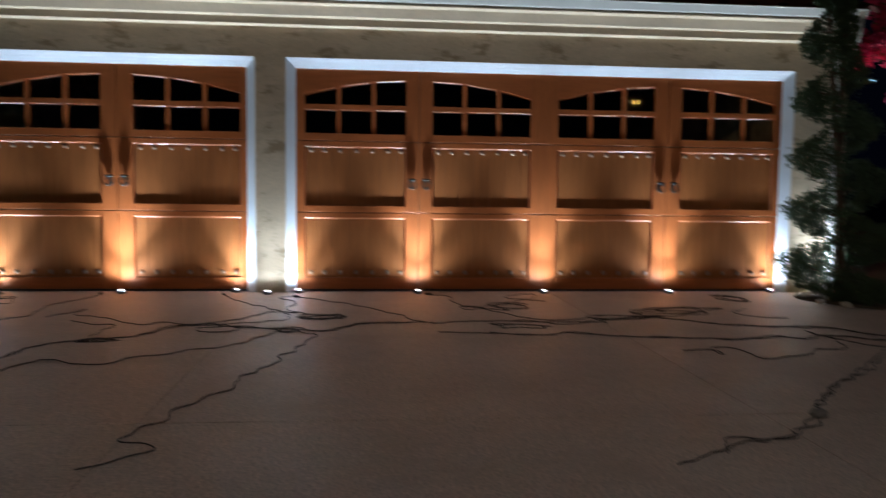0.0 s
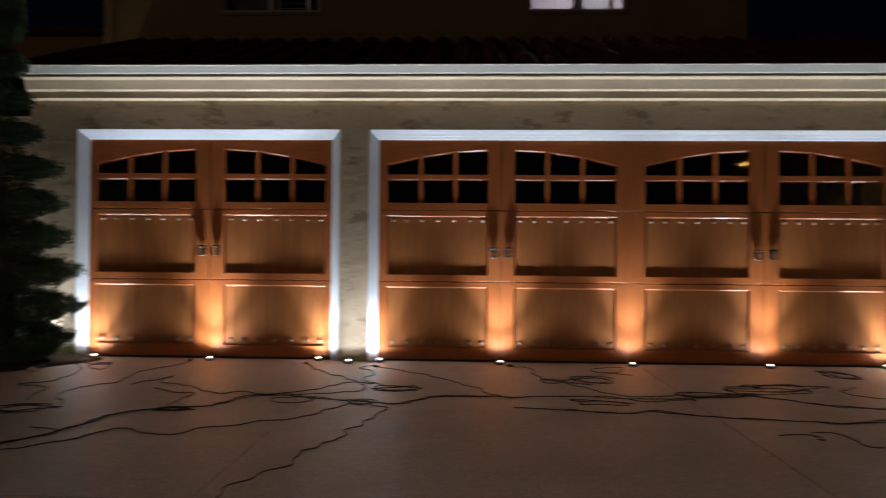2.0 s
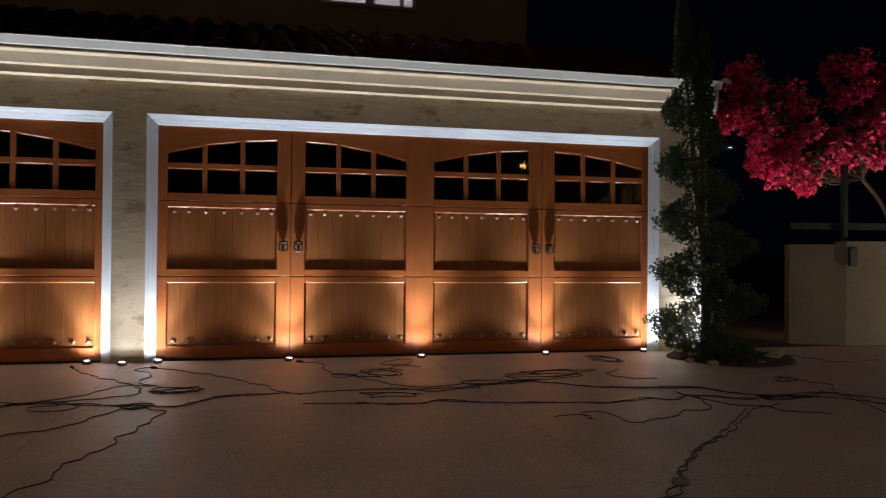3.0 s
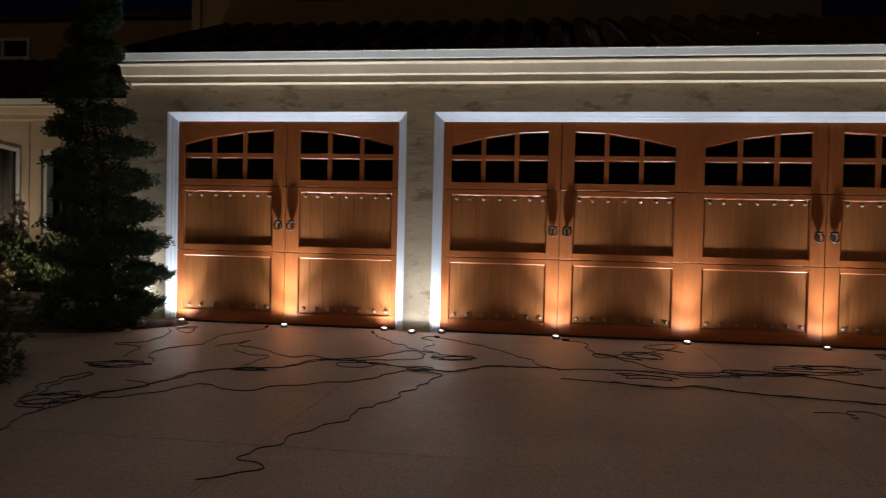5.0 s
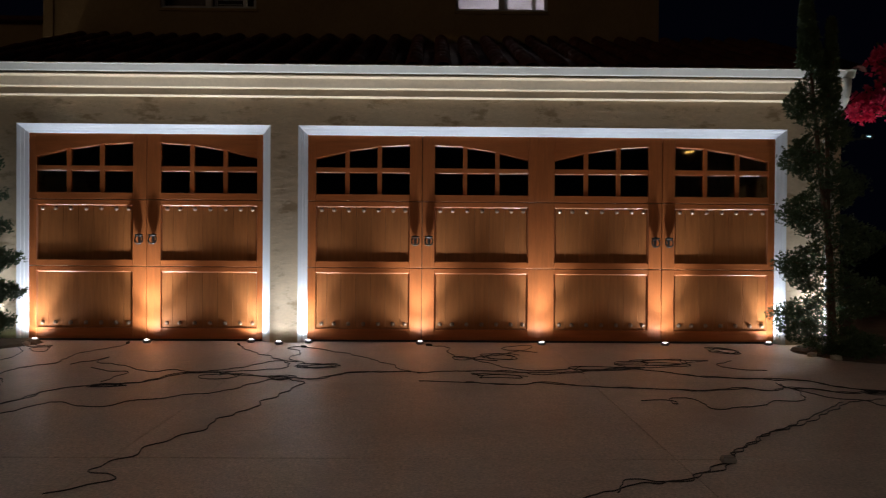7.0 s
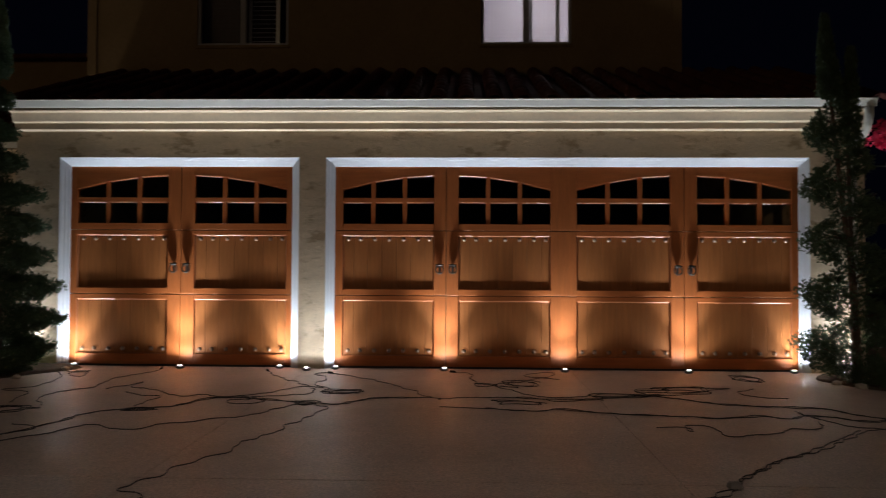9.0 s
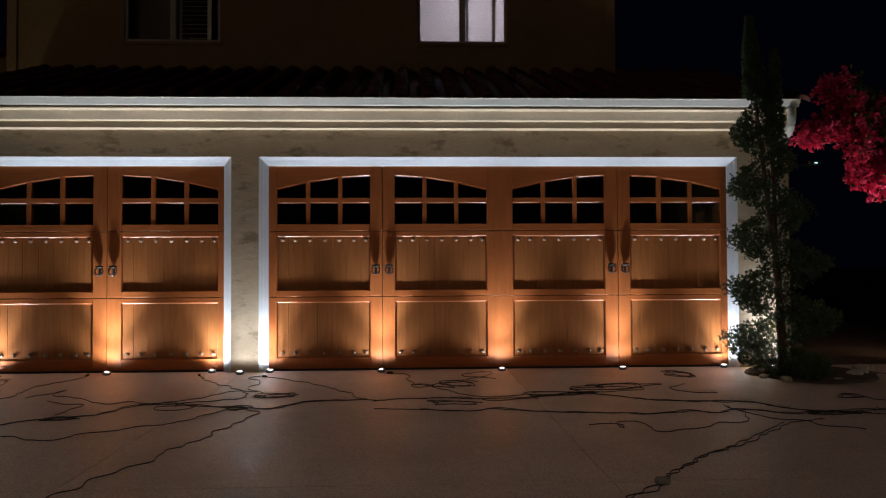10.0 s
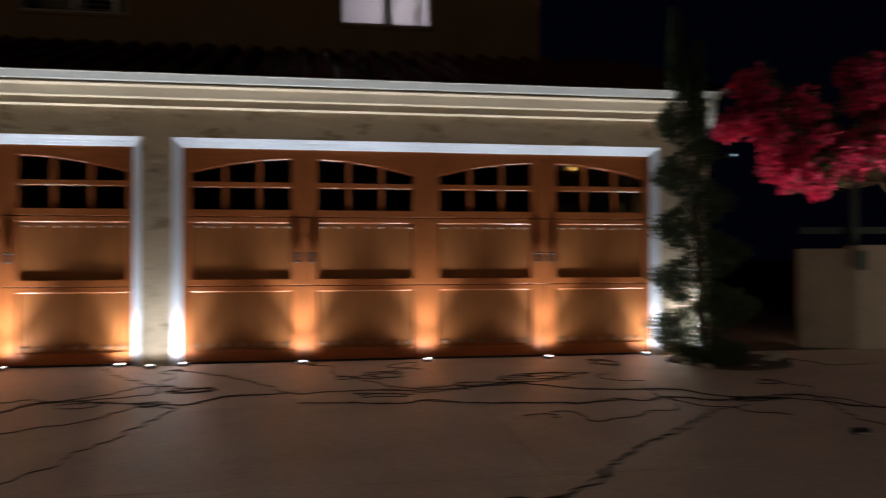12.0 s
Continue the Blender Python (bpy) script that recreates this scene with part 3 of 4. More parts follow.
def leaf(sections, x0, x1, rising):
    """One carriage-style leaf between stile faces x0 and x1: six panes above two boarded panels."""
    top, mid, low = sections
    w = x1 - x0
    cols = COLS if rising else tuple(1 - c for c in COLS[::-1])
    hi = lambda f: arch_z(f) if rising else arch_z(1 - f)
    xs = [x0 + w * c for c in cols]
    bm = bmesh.new()
    # arched head, mid bar, uprights
    for a, b in zip(range(0, 5), range(1, 6)):
        fa, fb = cols[a], cols[b]
        add_prism(bm, ((xs[a], hi(fa)), (xs[b], hi(fb)), (xs[b], TOP + 0.01), (xs[a], TOP + 0.01)), YF, 0.1)
    for k in (1, 3):
        add_prism(bm, ((xs[k], 1.535), (xs[k + 1], 1.535), (xs[k + 1], hi(cols[k + 1])), (xs[k], hi(cols[k]))), YF + 0.008, 0.1)
    for k in (0, 2, 4):
        add_prism(bm, ((xs[k], 1.765), (xs[k + 1], 1.765), (xs[k + 1], 1.812), (xs[k], 1.812)), YF + 0.008, 0.1)
    part("window_surround", bm, WOOD_H, top)
    for k in (0, 2, 4):
        fa, fb = cols[k], cols[k + 1]
        for poly in (((xs[k], 1.812), (xs[k + 1], 1.812), (xs[k + 1], hi(fb)), (xs[k], hi(fa))), ((xs[k], 1.535), (xs[k + 1], 1.535), (xs[k + 1], 1.765), (xs[k], 1.765))):
            part("pane", add_prism(bmesh.new(), poly, YG, YG + 0.004), PANE, top).visible_shadow = False
    bm = bmesh.new()
    for k in (0, 2, 4):
        for (za, zb) in ((hi(cols[k]), hi(cols[k + 1])), (1.765, 1.765)):
            v = [bm.verts.new(q) for q in ((xs[k], YG - 0.012, za), (xs[k], YG, za), (xs[k], YG, za - 0.012), (xs[k + 1], YG - 0.012, zb), (xs[k + 1], YG, zb), (xs[k + 1], YG, zb - 0.012))]
            for f in ((0, 1, 2), (3, 5, 4), (0, 3, 4, 1), (0, 2, 5, 3), (1, 4, 5, 2)):
                bm.faces.new([v[i] for i in f])
    part("bead", bm, BEAD, top)
    # boarded panels
    for sec, z0, z1, zs in ((mid, 0.838, 1.408, 1.37), (low, 0.135, 0.718, 0.185)):
        bm = add_profile(bmesh.new(), ((YP - 0.009, z1), (YP, z1), (YP, z1 - 0.008)), x0, x1)
        for xa, sg in ((x0, 1), (x1, -1)):
            v = [bm.verts.new(q) for z in (z0, z1) for q in ((xa, YF, z), (xa, YP, z), (xa + sg * 0.009, YP, z))]
            for f in ((0, 1, 2), (3, 5, 4), (0, 3, 4, 1), (0, 2, 5, 3), (1, 4, 5, 2)):
                bm.faces.new([v[i] for i in f])
        part("bead", bm, BEAD, sec)
        for b0, b1 in zip(BOARDS, BOARDS[1:]):
            key = ("board", round(w * (b1 - b0), 3), round(z1 - z0, 3))

            def make(bw=w * (b1 - b0), bh=z1 - z0):
                return mesh_of("board", boxed(-bw / 2 + 0.0006, bw / 2 - 0.0006, 0, 0.014, 0, bh, bevel=0.0014), WOOD_B)
            xc = x0 + w * (b0 + b1) / 2
            part("board", cached(key, make), None, sec, at=(xc, YP, z0))
            part("stud", cached("stud", stud_mesh), None, sec, at=(xc, YP, zs))


def garage_door(name, x0, x1, leaves, pairs, label):
    d = tagged(new(name), label, "garage door", kind="structure")
    xa, xb = x0 - 0.02, x1 + 0.02
    edges = [xa] + [e for lf in leaves for e in lf[:2]] + [xb]
    stiles = list(zip(edges[0::2], edges[1::2]))
    secs = []
    for nm, z0, z1, r0, r1 in (("top_section", SEAM1 + 0.003, TOP + 0.01, 1.535, None), ("middle_section", SEAM2 + 0.003, SEAM1 - 0.003, 0.838, 1.408), ("bottom_section", 0.022, SEAM2 - 0.003, 0.135, 0.718)):
        bm = bmesh.new()
        for sa, sb in stiles:
            mids = [m for m in pairs if sa < m < sb]
            cuts = [sa] + [v for m in mids for v in (m - 0.003, m + 0.003)] + [sb]
            for ca, cb in zip(cuts[0::2], cuts[1::2]):
                add_box(bm, ca, cb, YF, 0.105, z0, z1, bevel=0.0025)
        sec = part(nm, bm, WOOD_V, d)
        bm = bmesh.new()
        for lx0, lx1, _ in leaves:
            add_box(bm, lx0, lx1, YF + 0.0015, 0.105, z0, r0, bevel=0.0025)
            if r1:
                add_box(bm, lx0, lx1, YF + 0.0015, 0.105, r1, z1, bevel=0.0025)
        part("rail", bm, WOOD_H, sec)
        if r1:
            part("backing", boxed(xa, xb, 0.106, 0.12, z0, z1), INSIDE_BLACK, sec)
        secs.append(sec)
    for lx0, lx1, rising in leaves:
        leaf(secs, lx0, lx1, rising)
    for m in pairs:
        pull_ring(secs[1], m - 0.07, 1.05)
        pull_ring(secs[1], m + 0.07, 1.05)
    part("seal", boxed(xa, xb, 0.065, 0.11, 0.0, 0.022, bevel=0.004), RUBBER, d, "black rubber bottom seal")
    return d


garage_door("door_1", *D1, ((-2.465, -1.473, True), (-1.183, -0.188, False)), (-1.33,), "closed stained-wood carriage garage door with arched windows")
garage_door("door_2", *D2, ((0.42, 1.395, True), (1.655, 2.63, False), (2.905, 3.89, True), (4.165, 5.145, False)), (1.525, 4.03), "closed wide stained-wood carriage garage door with arched windows")


# ---- up-lights along the doors ----
def uplight(level=1.0):
    u = thing("spotlight", "small round grey up-light shining on the garage front", "spotlight", group="up-lights along the garage")
    part("housing", smooth(mesh_of("housing", add_lathe(bmesh.new(), ((0, 0), (0.032, 0), (0.037, 0.006), (0.037, 0.028), (0.035, 0.034), (0.030, 0.034), (0.028, 0.026), (0, 0.026)), 20), PUCK)), None, u)
    part("lens", smooth(mesh_of("lens", add_lathe(bmesh.new(), ((0.028, 0.028), (0.020, 0.0315), (0, 0.0325)), 16), LENS)), None, u, "lit white lens")
    part("bracket", boxed(-0.043, 0.043, -0.007, 0.007, 0.005, 0.02, bevel=0.003), PUCK, u)
    for nm, watts, wide, soft_edge in (("up_beam", SPOT_WATTS * level, 72, 1.0), ("up_spill", SPILL_WATTS * level, 156, 0.6)):
        lt = bpy.data.lights.new(nm, "SPOT")
        lt.energy, lt.color, lt.spot_size, lt.spot_blend, lt.shadow_soft_size = watts, SPOT_COLOUR, radians(wide), soft_edge, 0.032
        o = new(nm, lt)
        o.parent = u
        o.matrix_basis = Matrix.Translation((0, 0, 0.05)) @ pose(0, 0, 0, 180.5, 0, 0)
    return u


for x, y, level in ((-2.43, -0.03, 0.54), (-1.26, -0.105, 1.08), (-0.225, -0.03, 0.52), (0.09, -0.17, 0.17), (0.37, -0.055, 0.50),
                    (1.515, -0.105, 0.9), (2.76, -0.105, 0.76), (4.025, -0.105, 0.78), (5.125, -0.03, 0.46)):
    uplight(level).location = (x, y, 0)
# two more behind the cypresses
uplight(0.5).location = (-2.86, -0.15, 0)
uplight(0.5).location = (5.58, -0.15, 0)


# ---- cords on the driveway ----
rng = random.Random(4)
CORD_GROUP = "black cords on the driveway"


def cord(points, label="thin black extension cord lying loose on the concrete", r=0.0031, plugs=(), wobble=0.015, kink=0.019):
    pts = [(x + rng.uniform(-wobble, wobble), y + rng.uniform(-wobble, wobble), r) for x, y in points]
    c = thing("extension_cord", label, "cord", group=CORD_GROUP)
    path, run, waves = spline(pts, 16), 0.0, [(w, rng.uniform(0, 6.28), rng.uniform(0.5, 1.0) * min(1.0, w / 0.25)) for w in [rng.uniform(0.07, 0.55) for _ in range(8)]]
    out = []
    for i, q in enumerate(path):
        d = path[min(i + 1, len(path) - 1)] - path[max(i - 1, 0)]
        d = Vector((d.x, d.y, 0)).normalized()
        run += (q - path[max(i - 1, 0)]).length
        off = sum(a * math.sin(run * 6.283 / w + ph) for w, ph, a in waves) * kink * 0.5
        out.append(Vector((q.x - d.y * off, q.y + d.x * off, r + 0.004 * max(0.0, math.sin(run * 9 + waves[0][1])))))
    part("cable", tube_mesh("cable", out, r, RUBBER, 6), None, c)
    for k in plugs:
        a, b = out[k], out[2]
        d = (a - b).normalized()
        path = [a - d * 0.01, a + d * 0.01, a + d * 0.055, a + d * 0.06]
        part("plug", tube_mesh("plug", [Vector((q.x, q.y, 0.013)) for q in path], [0.006, 0.012, 0.012, 0.007], RUBBER, 8), None, c)
    return c


def coil(x, y, rx, ry, turns, tilt=0.0):
    pts, n, cx, cy = [], int(turns * 8), 0.0, 0.0
    for k in range(n + 1):
        a = 2 * math.pi * k / 8
        q = rng.uniform(0.45, 1.25)
        cx, cy = cx + rng.uniform(-0.12, 0.12) * rx, cy + rng.uniform(-0.12, 0.12) * ry
        u, v = cx + rx * q * math.cos(a), cy + ry * q * math.sin(a)
        pts.append((x + u * math.cos(tilt) - v * math.sin(tilt), y + u * math.sin(tilt) + v * math.cos(tilt)))
    return cord(pts, "black cord gathered in a loose tangled coil", wobble=0.008, kink=0.006)


CORDS = """1.55,-2.15 1.9,-2.22 2.25,-2.29 2.49,-2.23 2.85,-2.36 3.27,-2.43 3.55,-2.47 3.85,-2.41 4.05,-2.48 4.25,-2.33 4.41,-2.46 4.6,-2.56 4.76,-2.52 5.1,-2.56 5.5,-2.9
1.53,-1.8 1.83,-1.73 2.24,-1.74 2.54,-1.79 2.86,-1.71 3.21,-1.56 3.49,-1.69 3.67,-1.88 4.0,-2.0 4.43,-2.03 4.55,-2.21 4.63,-2.34 4.9,-2.48 5.35,-2.45 5.6,-3.05
+1.65,-0.22 1.76,-0.28 1.82,-0.88 1.98,-1.07 2.19,-1.43 2.38,-1.67 2.63,-1.7 2.81,-1.55 2.84,-1.83
2.65,-0.64 2.5,-0.59 2.3,-0.48 2.51,-0.2 2.63,-0.26 2.37,-0.71 2.01,-1.05 2.2,-1.2 2.05,-1.12
4.32,-1.12 4.11,-1.3 4.17,-1.55 4.42,-1.64
3.04,-2.81 3.24,-2.87 3.27,-2.97 3.2,-2.94 3.29,-2.77 3.42,-2.77 3.41,-3.07 3.61,-3.07 3.89,-2.88 4.06,-2.84 4.24,-2.62 4.21,-2.2
4.24,-2.2 4.27,-2.51 4.35,-2.71 4.53,-2.79 4.59,-2.95 4.78,-3.12
4.68,-2.77 4.37,-2.92 3.91,-3.38 3.42,-3.78 3.17,-4.14 3.04,-4.28 2.81,-4.50 2.54,-4.60 2.41,-4.69 2.19,-4.81
-1.18,-4.32 -1.3,-3.94 -1.35,-3.58 -1.23,-3.4 -1.08,-3.05 -0.96,-2.55 -0.74,-2.36 -0.54,-2.3 -0.41,-2.14 -0.26,-1.86 -0.03,-1.86 0.21,-1.96 0.54,-2.05 0.72,-2.09 0.9,-1.94 1.02,-1.78 1.35,-1.77 1.55,-1.8
-1.2,-3.5 -0.95,-3.3 -0.82,-3.02 -0.72,-2.98 -0.48,-3.09 -0.3,-2.96 -0.14,-2.85 -0.01,-2.7 0.15,-2.63 0.27,-2.52 0.31,-2.32 0.41,-2.16 0.55,-2.06
0.55,-2.1 0.68,-2.3 0.64,-2.48 0.58,-2.8 0.52,-3.12 0.42,-3.41 0.36,-3.69 0.29,-3.81 0.25,-3.94 0.18,-4.04 0.2,-4.19 0.1,-4.4 0.28,-4.55 0.05,-4.75
+-1.41,-0.24 -1.48,-0.54 -1.6,-0.87 -1.54,-1.37 -1.65,-1.55 -1.72,-1.9 -1.5,-2.27
-1.39,-1.45 -1.29,-1.28 -1.21,-1.09 -1.22,-1.34 -0.95,-1.52 -0.65,-1.79 -0.48,-1.73 -0.2,-1.8 0.1,-1.54 0.26,-1.27 0.49,-1.27
-1.14,-1.65 -0.91,-1.78 -0.79,-1.84 -0.75,-2.13 -0.8,-2.26
+-0.27,-0.27 -0.15,-0.56 0.1,-0.88 0.35,-1.27 0.44,-1.55 0.3,-1.72 0.06,-1.8 -0.3,-1.9
+0.4,-0.39 0.7,-0.64 1.03,-1.03 1.3,-1.43 1.45,-1.75
0.36,-0.33 0.24,-0.45 0.42,-0.7 0.38,-1.05 0.55,-1.4
-1.61,-3.51 -1.71,-3.23 -1.72,-2.87 -1.6,-2.9 -1.67,-3.13 -1.55,-3.5 -1.42,-3.38 -1.18,-3.53
-1.27,-3.69 -1.45,-3.55 -1.5,-3.75 -1.3,-3.8 -1.25,-3.5 -1.1,-3.1 -1.3,-2.95
-2.3,-0.3 -2.1,-0.38 -2.18,-0.62 -1.98,-0.75 -2.05,-0.5 -2.32,-0.42
-2.35,-0.5 -2.15,-0.8 -2.05,-1.3 -2.2,-1.6 -1.95,-1.7 -1.8,-2.2
5.35,-2.32 5.37,-2.61 5.42,-2.88 5.7,-3.1 6.3,-3.4
5.36,-2.47 5.26,-2.98 5.15,-3.3 5.3,-3.7 5.5,-4.2
5.29,-1.9 5.51,-1.94 5.55,-2.2 5.4,-2.4
6.26,-0.45 6.55,-0.7 6.61,-1.06 7.13,-0.96"""
for line in CORDS.split("\n"):
    ends = (0,) if line[0] == "+" else ()
    cord([tuple(float(v) for v in q.split(",")) for q in line.lstrip("+").split()], plugs=ends)
    if line.startswith(("1.5", "-1.18", "4.68,-2.7")):
        # a second strand runs loosely beside the long ones
        cord([tuple(float(v) + rng.uniform(-0.045, 0.045) for v in q.split(",")) for q in line.lstrip("+").split()][1:-1], wobble=0.03, kink=0.018)
for c in ((2.28, -0.9, 0.16, 0.16, 2.2, 0.3), (3.5, -1.38, 0.34, 0.17, 3.5, 0.25), (3.2, -1.55, 0.3, 0.1, 2.0, 0.1), (4.5, -0.5, 0.15, 0.22, 3.2, 0.4), (5.4, -1.85, 0.12, 0.09, 1.4, 0.0),
          (0.68, -1.48, 0.17, 0.11, 3.0, 0.1), (0.5, -2.05, 0.1, 0.09, 2.6, 0.0), (0.02, -2.0, 0.15, 0.12, 1.6, 0.0), (-0.7, -2.38, 0.12, 0.07, 2.5, 0.1), (-1.68, -2.45, 0.2, 0.13, 3.0, 0.2),
          (-1.4, -3.6, 0.16, 0.16, 2.2, 0.5), (2.15, -1.95, 0.22, 0.09, 1.4, 0.0), (4.9, -2.55, 0.2, 0.06, 2.2, 0.0), (1.9, -1.05, 0.09, 0.08, 1.6, 0.0), (6.35, -0.55, 0.14, 0.1, 2.0, 0.0)):
    coil(*c)

box1 = thing("junction_box", "small pale weatherproof cord connector on the concrete", "junction box", (3.06, -4.26, 0))
part("case", boxed(-0.035, 0.035, -0.025, 0.025, 0, 0.03, bevel=0.008), BOXGREY, box1)
part("lid", boxed(-0.028, 0.028, -0.019, 0.019, 0.03, 0.035, bevel=0.003), BOXGREY, box1)
box2 = thing("junction_box", "small dark connector with a pale edge on the concrete", "junction box", (4.87, -3.67, 0))
part("case", boxed(-0.05, 0.05, -0.03, 0.03, 0, 0.035, bevel=0.008), RUBBER, box2)
part("lid", boxed(-0.042, 0.042, -0.035, -0.03, 0.004, 0.014, bevel=0.002), SHUTTER, box2)


# ---- planting ----
def bed(name, cx, cy, rx, ry, h, label, seed):
    g = random.Random(seed)
    bm = bmesh.new()
    rings = []
    ph = [g.uniform(0, 6.28) for _ in range(4)]
    for f, z in ((1.0, -0.01), (0.96, 0.02), (0.75, h * 0.7), (0.4, h), (0.15, h)):
        rings.append([bm.verts.new((cx + rx * f * (1 + 0.06 * math.sin(3 * a + ph[0]) + 0.04 * math.sin(5 * a + ph[1])) * math.cos(a), cy + ry * f * (1 + 0.06 * math.sin(2 * a + ph[2]) + 0.04 * math.sin(7 * a + ph[3])) * math.sin(a), z + g.uniform(-0.006, 0.006)))
                      for a in [2 * math.pi * k / 36 for k in range(36)]])
    for p, q in zip(rings, rings[1:]):
        for k in range(36):
            bm.faces.new((p[k], p[(k + 1) % 36], q[(k + 1) % 36], q[k]))
    bm.faces.new(rings[-1])
    return tagged(part(name, bm, EARTH), label, "planting bed", kind="structure")


bed("planting_bed", 5.75, -0.62, 0.62, 0.58, 0.05, "dark mulch bed round a topiary by the garage corner", 1)
bed("planting_bed", -3.75, -0.42, 1.45, 0.85, 0.05, "dark mulch bed round a topiary by the garage corner", 2)
bed("planting_bed", -2.85, -3.62, 0.98, 0.85, 0.05, "dark mulch bed at the edge of the driveway", 3)


def rock_mesh(seed, sx, sy, sz):
    g = random.Random(seed)
    bm = bmesh.new()
    bmesh.ops.create_icosphere(bm, subdivisions=1, radius=1)
    for v in bm.verts:
        v.co = Vector((v.co.x * sx, v.co.y * sy, v.co.z * sz)) * g.uniform(0.82, 1.12)
    return mesh_of("rock", bm, STONE)


for k, (x, y, s) in enumerate(((6.05, -0.85, 0.09), (6.2, -0.72, 0.07), (5.3, -1.02, 0.06), (5.18, -0.82, 0.05), (6.32, -0.5, 0.1), (5.75, -1.1, 0.05), (6.5, -0.35, 0.06), (5.45, -0.2, 0.05), (-2.35, -0.35, 0.05), (-2.5, -0.95, 0.05))):
    tagged(part("rock", rock_mesh(k, s, s * 0.8, s * 0.6), STONE, at=(x, y, s * 0.35)), "pale rounded stone at the edge of the planting bed", "rock", group="bed edging stones")


def taper(z, knots):
    for (za, ra), (zb, rb) in zip(knots, knots[1:]):
        if za <= z <= zb:
            return ra + (rb - ra) * (z - za) / (zb - za)
    return 0.0


def topiary(name, label, base, line, knots, height, pitch, phase, seed, count, core=0.40, leak=0.14, fill=0.62, wind=1):
    """A spiral-cut cypress: foliage fills a winding ramp round the stem, with gaps between the turns."""
    g = random.Random(seed)
    t = thing(name, label, "tree", (base[0], base[1], 0), group="spiral topiaries")
    lean = lambda z: taper(z, line)
    stem = [Vector((lean(z), 0, z)) for z in [height * k / 12 for k in range(12)]]
    part("trunk", tube_mesh("trunk", stem, [0.045 - 0.0034 * k for k in range(12)], BARK, 8), None, t)
    places = []
    while len(places) < count:
        z = height * g.random() ** 1.25
        th = g.uniform(0, 2 * math.pi)
        u = ((z / pitch) - wind * th / (2 * math.pi) + phase) % 1.0
        top = z > height - 0.75
        if u > fill and not top and g.random() > leak:
            continue
        prof = 1.0 if top else (core if u > fill else core + (1 - core) * math.sin(math.pi * u / fill) ** 0.5)
        rr = taper(z, knots) * prof * (1 + 0.10 * math.sin(5 * th + 21 * z) + 0.09 * math.sin(3 * th - 14 * z) + 0.07 * math.sin(9 * th + 31 * z) + 0.05 * math.sin(14 * th - 43 * z))
        if g.random() > 0.3 + 0.7 * rr / 0.55:
            continue
        r = rr * (1 - 0.55 * g.random() ** 2.0)
        p = Vector((lean(z) + r * math.cos(th), r * math.sin(th), z + g.gauss(0, 0.02)))
        places.append((p, Vector((math.cos(th), math.sin(th), 0.55))))
    part("crown", leaf_mesh("crown", places, 0.030, CYPRESS, g, 4, 0.3), None, t, "dark green scale foliage cut in a rising spiral")
    # short limbs that carry the turns
    for k in range(14):
        z = 0.25 + (height - 0.9) * k / 14
        a = wind * 2 * math.pi * (z / pitch + phase - 0.5 * fill)
        r = taper(z, knots) * 0.75
        q = [Vector((lean(z), 0, z)), Vector((lean(z) + 0.5 * r * math.cos(a), 0.5 * r * math.sin(a), z + 0.03)), Vector((lean(z) + r * math.cos(a), r * math.sin(a), z + 0.08))]
        part("limb", tube_mesh("limb", q, [0.014, 0.01, 0.005], BARK, 5), None, t)
    return t


topiary("cypress_tree", "tall dark spiral-cut cypress beside the single garage door", (-2.85, -0.72), ((0, -0.02), (0.4, 0.02), (0.75, 0.0), (1.15, -0.04), (1.7, -0.09), (2.25, -0.24), (2.75, -0.19), (3.3, -0.08), (3.9, -0.05)),
        ((0, 0.40), (0.3, 0.51), (0.75, 0.51), (1.15, 0.48), (1.7, 0.42), (2.25, 0.37), (2.7, 0.25), (3.2, 0.14), (3.5, 0.08), (3.75, 0.02)), 3.75, 0.31, 0.62, 11, 46000, 0.54, 0.14, 0.58)
topiary("cypress_tree", "thinner spiral-cut cypress beside the double garage door", (5.4, -0.72), ((0, 0.03), (0.5, 0.01), (1.06, -0.015), (1.5, -0.08), (2.04, -0.14), (2.48, -0.19), (2.9, -0.23), (3.5, -0.27)),
        ((0, 0.34), (0.15, 0.44), (0.4, 0.50), (0.63, 0.46), (1.06, 0.41), (1.5, 0.345), (2.04, 0.28), (2.48, 0.21), (2.72, 0.10), (3.15, 0.06), (3.48, 0.010)), 3.48, 0.52, 0.30, 12, 19000, 0.36, 0.03, 0.62, -1)
g2 = random.Random(5)
side_shoot = thing("cypress_tree", "slim second leader of the thinner cypress", "tree", (5.36, -0.70, 0), group="spiral topiaries")
part("trunk", tube_mesh("trunk", [Vector((0.05, 0, 0.02)), Vector((0.0, 0, 2.2)), Vector((0.03, 0, 3.0))], [0.025, 0.018, 0.006], BARK, 6), None, side_shoot)
pl = []
for k in range(1500):
    z = 2.25 + 0.93 * g2.random()
    a = g2.uniform(0, 6.28)
    r = (0.095 + 0.02 * math.sin(23 * z)) * (1 - (z - 2.25) / 1.0) ** 0.6 * g2.uniform(0.3, 1)
    pl.append(((0.03 + r * math.cos(a), r * math.sin(a), z), (math.cos(a), math.sin(a), 1.0)))
part("crown", leaf_mesh("crown", pl, 0.032, CYPRESS, g2, 4, 0.3), None, side_shoot)


